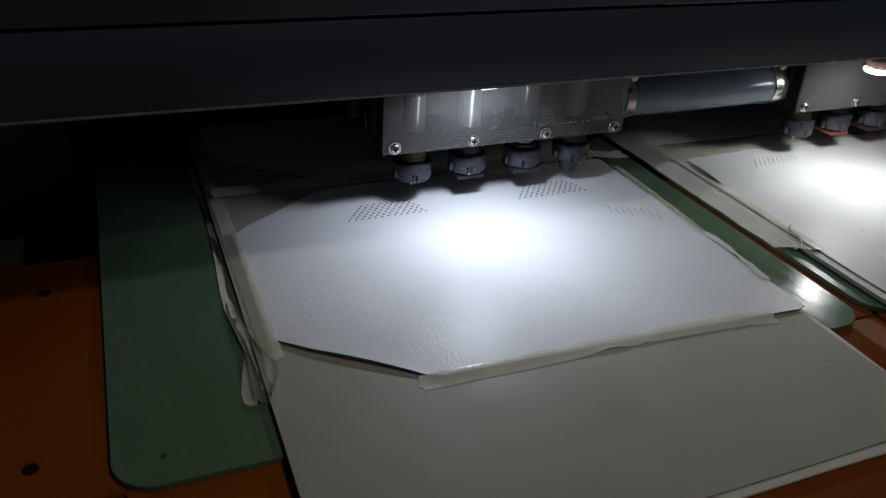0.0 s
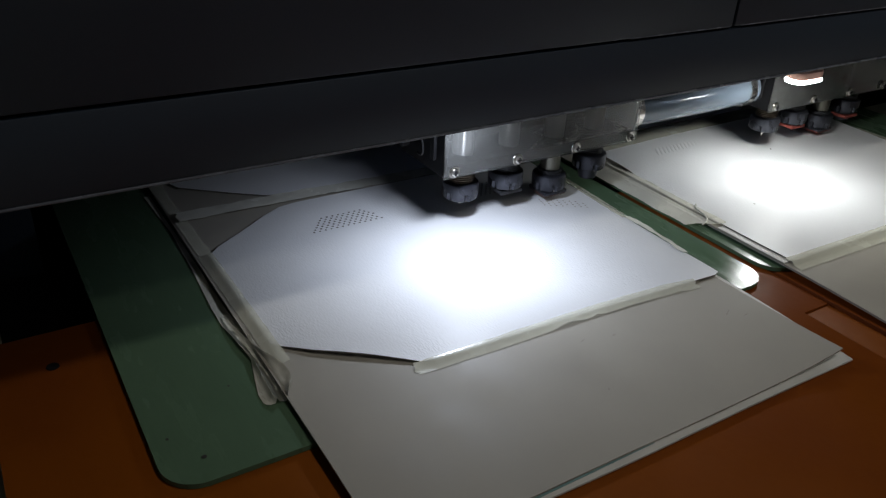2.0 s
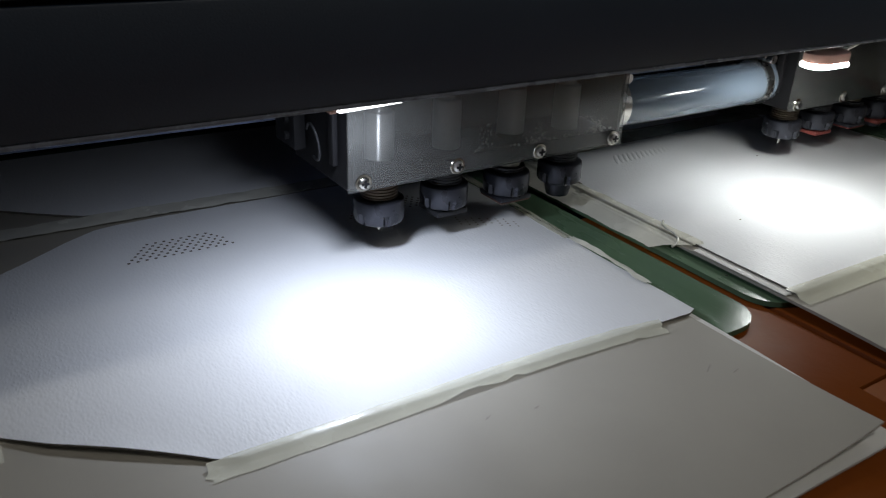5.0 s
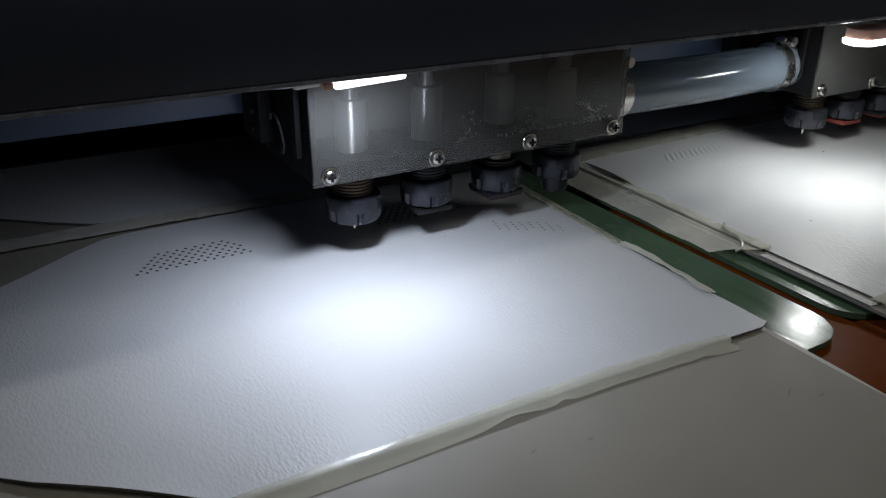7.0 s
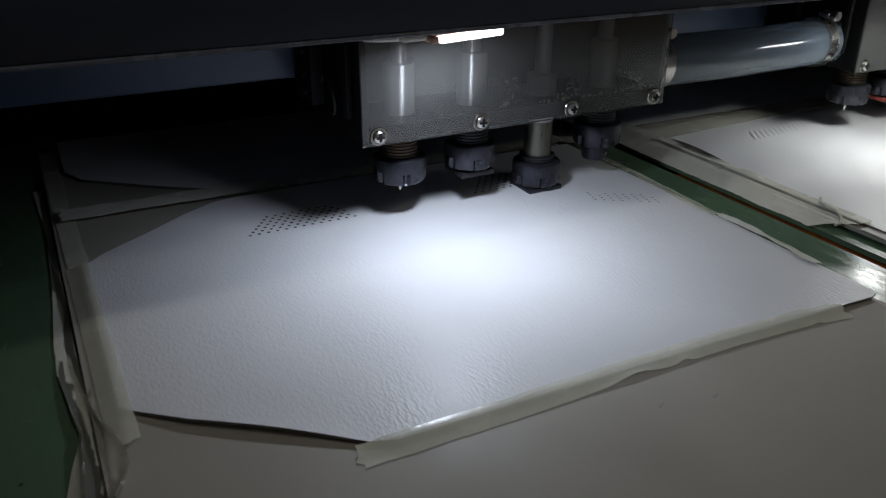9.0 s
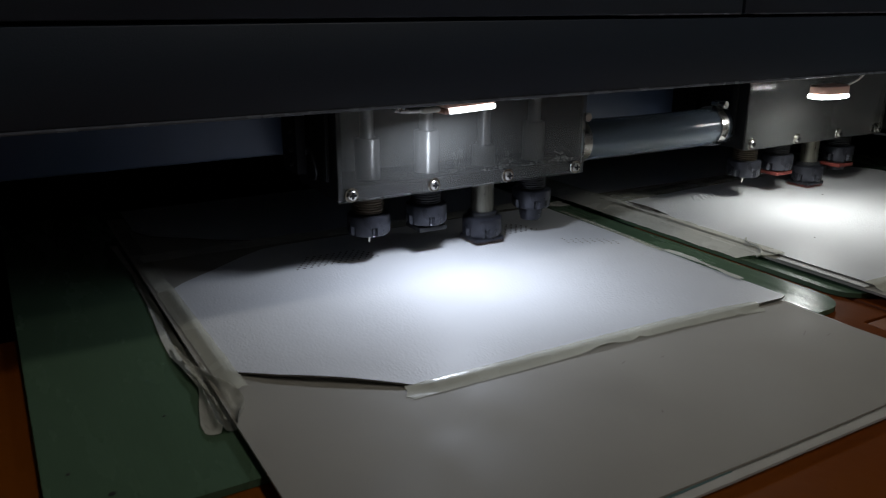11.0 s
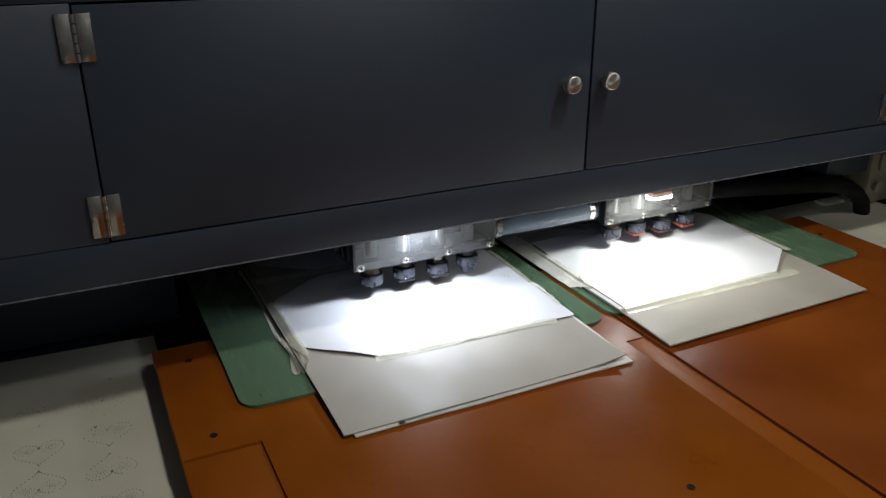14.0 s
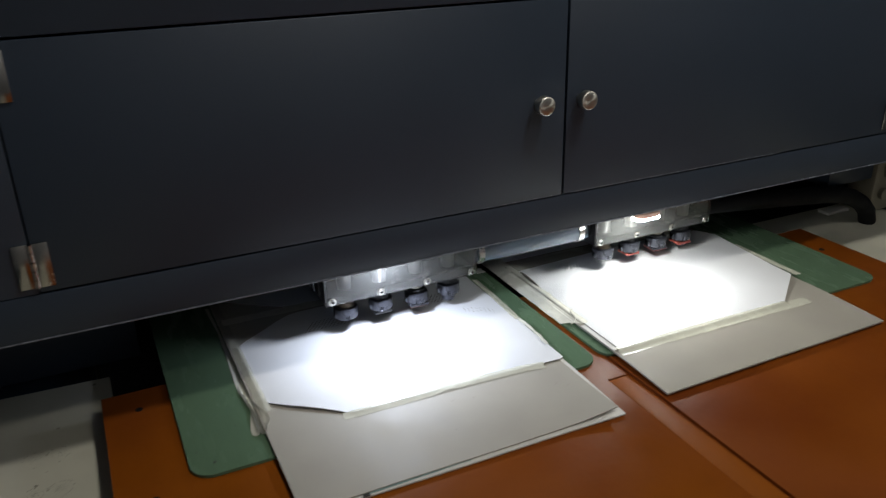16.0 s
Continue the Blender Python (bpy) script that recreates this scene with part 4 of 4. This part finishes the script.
def wide_tape():
    """Wrinkled tape that bridges the green plate, the card and the second leather's edge."""
    end = [(0.0005, 0.0045), (0.0040, 0.0020), (0.0100, -0.0020), (0.0190, -0.0120), (0.0260, -0.0200), (0.0320, -0.0225), (0.0370, -0.0190)]
    slope = [(0.0, 0.0056), (0.006, 0.0072), (0.012, 0.0087), (0.018, 0.0101), (0.024, 0.0112), (0.0270, 0.0130), (0.030, 0.0132), (0.038, 0.0124)]
    creases = [(0.0185, 0.12, 0.0016, 0.0004), (0.0225, 0.05, 0.0014, 0.0009), (0.0255, -0.02, 0.0010, 0.0006)]
    bm, cols = bmesh.new(), []
    nx, ny = 56, 150
    for i in range(nx + 1):
        u = i / nx
        col = []
        for j in range(ny + 1):
            v = j / ny
            x0 = 0.0012 + 0.0012 * noise.noise(Vector((v * 7, 1, 0))) + 0.0006 * noise.noise(Vector((v * 40, 2, 0)))
            x1 = 0.0360 + 0.0018 * noise.noise(Vector((v * 9, 5, 0)))
            x = x0 + (x1 - x0) * u
            front = along(end, x) + 0.0010 * noise.noise(Vector((x * 300, 7, 0)))
            y = front + (0.205 - front) * v
            z = along(slope, x)
            for cx, skew, w, h in creases:
                c = cx + skew * (y - 0.05) * 0.12 + 0.0011 * noise.noise(Vector((y * 22, cx * 900, 3)))
                z += h * math.exp(-((x - c) / w) ** 2) * (0.45 + 0.55 * noise.noise(Vector((y * 16, cx * 500, 8)))) * min(1, max(0, (0.125 - y) / 0.07))
            bump = math.exp(-((y - 0.112) / 0.012) ** 2 - ((x - 0.021) / 0.007) ** 2) + math.exp(-((y + 0.004) / 0.012) ** 2 - ((x - 0.016) / 0.008) ** 2)
            z += 0.0008 * bump * abs(noise.noise(Vector((x * 260, y * 120, 4)))) + 0.00012 * noise.noise(Vector((x * 160, y * 70, 6)))
            col.append(bm.verts.new((x, y, max(z, 0.0051))))
        cols.append(col)
    for a, b in zip(cols, cols[1:]):
        for j in range(ny):
            bm.faces.new((a[j], a[j + 1], b[j + 1], b[j]))
    bmesh.ops.solidify(bm, geom=bm.faces, thickness=0.00015)
    ob = tagged(part("tape_strip", bm, M_TAPE_LOOSE), "wide wrinkled tape bridging leather and green plate", "tape", "tape strips")
    MOVING.append(ob)


def build_tapes():
    over = lambda x, y: 0.0126
    edge = lambda d: 0.0098 + 0.0030 * min(1, max(0, (d + 0.0085) / 0.0085))
    tape([(-0.3785, -0.0832), (-0.30, -0.0845), (-0.22, -0.0848), (-0.166, -0.0865), (-0.119, -0.0893), (-0.0885, -0.0938)], 0.0122, lambda x, y: edge(y - along([(-0.372, -0.0760), (-0.36, -0.0805), (-0.20, -0.0850), (-0.06, -0.0912)], x)), "cream tape along the front edge of the leather", 1.0, 160, 0.0006, 0.0002, 0.0001, ((-0.236, 0.014, 0.0018), (-0.2055, 0.004, 0.0012), (-0.1135, 0.003, 0.0009)))
    tape([(-0.4660, 0.1560), (-0.4648, 0.06), (-0.4638, -0.0310)], 0.0128, lambda x, y: edge(x + 0.4632), "cream tape along the side edge of the leather", 2.0, 80, 0.0005, 0.0003, 0.0001)
    tape([(-0.4685, 0.2400), (-0.36, 0.2385), (-0.21, 0.2335), (-0.07, 0.2335), (-0.0095, 0.2365)], 0.0200, lambda x, y: along([(-0.058, 0.0127), (-0.046, 0.0102), (-0.022, 0.0062), (0.0, 0.0056)], x), "cream tape over the joint of two leather pieces", 3.0, 130, 0.0018, 0.0012, mat=M_TAPE_LOOSE)
    tape([(-0.4680, 0.345), (-0.4665, 0.25), (-0.4650, 0.158)], 0.012, lambda x, y: 0.0100, "cream tape along the card edge", 4.0, 50)
    tape([(-0.0470, 0.200), (-0.0485, 0.13), (-0.0530, 0.038)], 0.0125, lambda x, y: 0.0128 - 0.0030 * min(1, max(0, (x + 0.0535) / 0.007)), "cream tape along the inner edge of the leather", 5.0, 60)
    tape([(-0.0530, 0.0365), (-0.0520, 0.012), (-0.0525, -0.018), (-0.0558, -0.049)], 0.0052, lambda x, y: 0.0130 + 0.0007 * max(0, (x + 0.0535) / 0.003) * math.sin(max(0, min(1, (0.036 - y) / 0.085)) * 7), "narrow torn tape lifting along the leather edge", 6.0, 70, 0.0022, 0.0005, 0.0002, mat=M_TAPE_LOOSE)
    tape([(0.024, -0.1125), (0.18, -0.1150), (0.3905, -0.1185)], 0.0205, lambda x, y: edge(y + (0.1100 if x < 0.352 else -1)), "cream tape along the front of the second leather", 7.0, 90, 0.0006, 0.0002, 0.0001)
    tape([(0.0253, -0.0225), (0.0250, -0.06), (0.0248, -0.1060)], 0.0084, lambda x, y: 0.0101, "white paper strip beside the second leather", 12.0, 50, 0.0004, 0.0001, 0.0003, mat=M_WHITE_CARD)
    tape([(0.024, 0.2030), (0.2, 0.2120), (0.40, 0.2140)], 0.0270, over, "cream tape over the second joint", 10.0, 60)
    tape([(0.4515, 0.105), (0.4515, -0.045)], 0.0125, lambda x, y: 0.0112, "cream tape beside the cut corner of the second leather", 11.0, 40)
    wide_tape()
    tape([(0.0155, 0.345), (0.0165, 0.27), (0.0180, 0.192)], 0.0320, lambda x, y: along([(0.0, 0.0058), (0.006, 0.0074), (0.012, 0.0089), (0.018, 0.0104), (0.024, 0.0132), (0.04, 0.0136)], x), "wide smooth tape further back over the green plate edge", 13.0, 60, 0.0012, 0.0004, 0.0002, mat=M_TAPE_LOOSE)
    # loose cord of rolled tape across the wide tape
    pts = [(0.0370, 0.0240, 0.0138), (0.0300, 0.0180, 0.0142), (0.0265, 0.0100, 0.0143), (0.0265, 0.0020, 0.0140), (0.0230, -0.0050, 0.0122), (0.0180, -0.0090, 0.0104), (0.0130, -0.0085, 0.0092)]
    ob = tagged(part("tape_fold", tube(bmesh.new(), pts, 0.0010, 8), M_TAPE_LOOSE), "thin rolled cord of loose tape", "tape", "tape folds")
    MOVING.append(ob)
    # dark leaf over the tape in place of a shaded gap by the leather
    bm = bmesh.new()
    xs = steps(0.118, 0.186, 20)
    rows = []
    for y in xs:
        u = (y - 0.118) / 0.068
        w = 0.0036 * math.sin(math.pi * u) ** 0.7
        c = 0.0335 + 0.003 * u
        rows.append([bm.verts.new((c - w, y, 0.0141)), bm.verts.new((c, y, 0.0141 + 0.0018 * math.sin(math.pi * u))), bm.verts.new((c + w, y, 0.0141))])
    for a, e in zip(rows, rows[1:]):
        for k in range(2):
            bm.faces.new((a[k], a[k + 1], e[k + 1], e[k]))
    bmesh.ops.solidify(bm, geom=bm.faces, thickness=0.0004)
    ob = tagged(part("gap_shade_leaf", bm, M_LEATHER_EDGE), "dark leaf-shaped piece standing in for a shaded gap at the leather edge", "leather sliver")
    MOVING.append(ob)


def build_bundle():
    """Loose tape along the card's side, flat at the back and crumpled at its hanging end."""
    left = [(-0.066, -0.4850), (-0.060, -0.4895), (-0.050, -0.4900), (-0.030, -0.4865), (-0.008, -0.4815), (0.02, -0.4835), (0.045, -0.4860), (0.075, -0.4855), (0.145, -0.4815), (0.225, -0.4795), (0.3175, -0.4835)]
    right = [(-0.066, -0.4720), (-0.058, -0.4670), (-0.046, -0.4642), (-0.028, -0.4655), (-0.005, -0.4705), (0.03, -0.4735), (0.065, -0.4752), (0.157, -0.4755), (0.3175, -0.4775)]
    bm = bmesh.new()
    n, m, rows = 150, 20, []
    for i in range(n + 1):
        y = 0.3175 - (0.3175 + 0.0645) * i / n
        a, e = along(left, y), along(right, y)
        crush = min(1.0, max(0.0, (0.062 - y) / 0.09))
        row = []
        for j in range(m + 1):
            u = j / m
            x = a + (e - a) * u
            bend = u * 9.5 + 1.6 * math.sin(y * 38 + 0.6) + 2.2 * noise.noise(Vector((u * 1.5, y * 26, 1)))
            ridge = (0.5 + 0.5 * math.sin(bend)) ** 2.2
            base = 0.0051 + 0.0047 * min(1, max(0, (x + 0.4752) / 0.003))
            z = base + crush * 0.0040 * ridge + crush * 0.0012 * noise.noise(Vector((x * 260, y * 90, 5))) + 0.0005 * noise.noise(Vector((x * 120, y * 30, 2))) + 0.0005
            row.append(bm.verts.new((x + 0.001 * crush * math.cos(bend), y + 0.0025 * noise.noise(Vector((u * 5, 2, 2))) * crush, z)))
        rows.append(row)
    for a, e in zip(rows, rows[1:]):
        for j in range(m):
            bm.faces.new((a[j], a[j + 1], e[j + 1], e[j]))
    bmesh.ops.solidify(bm, geom=bm.faces, thickness=0.0003)
    ob = tagged(part("crumpled_tape", bm, M_TAPE_LOOSE), "crumpled cream tape hanging along the card edge", "tape")
    MOVING.append(ob)


# ---- at the machine's ends ----
def build_ends():
    post = thing("guide_post", "white painted guide post with a small bracket", "post")
    part("column", box(bmesh.new(), -0.905, -0.857, -0.028, 0.03, -0.014, 0.157, 0.002), M_POST, post)
    bm = bmesh.new()
    box(bm, -0.8565, -0.8548, 0.004, 0.034, 0.048, 0.104, 0.0005)
    box(bm, -0.8546, -0.8420, 0.0300, 0.0316, 0.048, 0.092, 0.0005)
    part("bracket", bm, M_POST, post)
    part("lower_bracket", box(bmesh.new(), -0.8565, -0.8500, 0.008, 0.0095, 0.0, 0.042, 0.0005), M_POST, post)
    bm = tube(bmesh.new(), [(0.38, 0.125, 0.092), (0.50, 0.125, 0.080), (0.62, 0.125, 0.067), (0.70, 0.126, 0.058), (0.755, 0.128, 0.049), (0.80, 0.131, 0.035), (0.84, 0.135, 0.014), (0.868, 0.139, -0.010), (0.880, 0.142, -0.036)], 0.0175, 20)
    tagged(part("black_hose", bm, M_RUBBER), "black rubber hose running out from the head", "hose")
    boxy = thing("junction_box", "beige plastic junction box beside the cover", "box")
    part("body", box(bmesh.new(), 0.930, 1.05, 0.175, 0.245, -0.039, 0.096, 0.010), M_BEIGE, boxy)
    part("lid", box(bmesh.new(), 0.950, 1.04, 0.166, 0.1745, 0.042, 0.084, 0.004), M_BEIGE, boxy)
    part("cable_gland", lathe(bmesh.new(), [(0.010, 0.0), (0.013, -0.002), (0.013, -0.012), (0.009, -0.014), (0.0, -0.014)], (0.955, 0.175, 0.005), "y", 20), M_BEIGE, boxy)
    tagged(part("cable_clip", box(bmesh.new(), 0.838, 0.905, 0.205, 0.235, -0.039, -0.031, 0.003), M_POST), "white plastic clip on the side board", "clip")


build_room()
build_table()
build_side_boards()
build_cover()
head_a = build_head(M_BROWN, "punching head with a smoked clear panel and four spindles")
head_b = build_head(M_RED, "punching head with a smoked clear panel and red pads")
hose_a = build_hose()
build_leds()
build_plates()
build_cards()
build_leathers()
build_tapes()
build_bundle()
build_ends()

# slide of the punching heads along x and of the pallets along y
HEAD_SLIDE = [(0, -0.0698), (0.5, -0.0684), (1, -0.0128), (1.5, -0.0048), (2, 0.0077), (2.5, 0.0214), (3, 0.0314), (3.5, 0.0178), (4, 0.0357), (4.2, 0.0334), (6.3, 0.0014), (6.5, -0.0056), (7, 0.0000), (7.5, -0.0111), (8, -0.0134), (8.5, -0.0216), (8.7, -0.0250), (10.8, -0.0727), (11, -0.0747), (11.5, -0.0857), (12, -0.0915), (12.5, -0.0959), (13, -0.0809), (13.5, -0.0808), (14, -0.0910), (14.5, -0.0783), (15, -0.0739), (15.5, -0.0675), (16, -0.0796)]
PALLET_SLIDE = [(0, -0.0586), (0.5, -0.0593), (1, -0.0319), (1.5, -0.0170), (2, 0.0023), (2.5, 0.0136), (3, 0.0199), (3.5, 0.0276), (4, 0.0281), (4.2, 0.0356), (6.3, 0.0136), (6.5, 0.0163), (7, -0.0000), (7.5, -0.0186), (8, -0.0272), (8.5, -0.0318), (8.7, -0.0278), (10.8, -0.0254), (11, -0.0266), (11.5, -0.0212), (12, -0.0059), (12.5, 0.0041), (13, -0.0015), (13.5, 0.0055), (14, 0.0151), (14.5, 0.0117), (15, -0.0010), (15.5, -0.0121), (16, -0.0096)]
# how far the third spindle is down, 0 to 1
PUNCH = [(0, 0), (1.5, 0), (1.6, 0.7), (1.7, 1), (1.9, 1), (2.0, 0.6), (2.1, 0.3), (2.2, 0), (2.3, 0), (2.4, 0.8), (2.5, 1), (2.6, 0.9), (2.7, 0.6), (2.8, 0.5), (2.9, 0.1), (3.0, 0), (3.1, 0), (3.2, 0.7), (3.3, 1), (3.5, 1), (3.6, 0.8),
         (3.7, 0.4), (3.8, 0), (3.9, 0), (4.0, 0.2), (4.1, 0), (4.3, 0.1), (4.45, 0.9), (4.65, 1), (4.85, 0.2), (5.0, 0), (5.1, 0.2), (5.25, 1), (5.45, 0.9), (5.65, 0), (5.75, 0.1), (5.9, 0.9), (6.05, 0.8), (6.2, 0),
         (6.4, 0.05), (6.5, 0.5), (6.6, 1), (6.7, 1), (6.8, 0.8), (6.9, 0.7), (7.0, 0), (7.1, 0), (7.2, 0.4), (7.3, 0.9), (7.4, 1), (7.5, 0.3), (7.6, 0.3), (7.7, 0), (7.8, 0.1), (7.9, 0.7), (8.0, 1), (8.1, 1), (8.2, 0.9), (8.3, 0.5), (8.4, 0), (8.6, 0),
         (8.7, 0.2), (8.85, 0.9), (9.0, 1), (9.2, 0.2), (9.35, 0), (9.5, 0.8), (9.65, 1), (9.85, 0.1), (10.0, 0), (10.15, 0.9), (10.3, 0.8), (10.45, 0), (10.6, 0), (10.8, 0.7), (10.9, 1), (11.0, 0.85), (11.1, 0.2), (11.3, 0), (11.4, 0), (11.5, 0.1), (11.6, 0.7), (11.7, 1), (11.8, 0.8),
         (11.9, 0.1), (12.0, 0.2), (12.2, 0.8), (12.3, 1), (12.4, 0.7), (12.5, 0.2), (12.7, 0), (12.9, 0.6), (13.0, 1), (13.1, 0.9), (13.2, 0.4), (13.3, 0), (13.5, 0.2), (13.7, 0.9), (13.8, 0.6), (14.0, 0.15), (14.2, 0.2), (14.4, 0.8), (14.5, 0.5), (14.6, 0), (14.8, 0.1),
         (15.0, 0.6), (15.2, 0.9), (15.5, 0.9), (15.6, 0.7), (15.8, 0.1), (16, 0.1)]
STROKE = 0.0235


def motions():
    for ob, x in ((head_a, 0), (head_b, 0.4699), (hose_a, 0)):
        walk(ob, [(t, pose(x + s, 0, 0)) for t, s in HEAD_SLIDE])
    for head in (head_a, head_b):
        for o in head.children:
            if o.name.startswith("spindle") and abs(o.location.x - SPINDLE_X[2]) < 1e-4:
                walk(o, [(t, pose(SPINDLE_X[2], SPINDLE_Y, -STROKE * d)) for t, d in PUNCH])
    for ob in MOVING:
        walk(ob, [(t, pose(0, s, 0)) for t, s in PALLET_SLIDE])


motions()
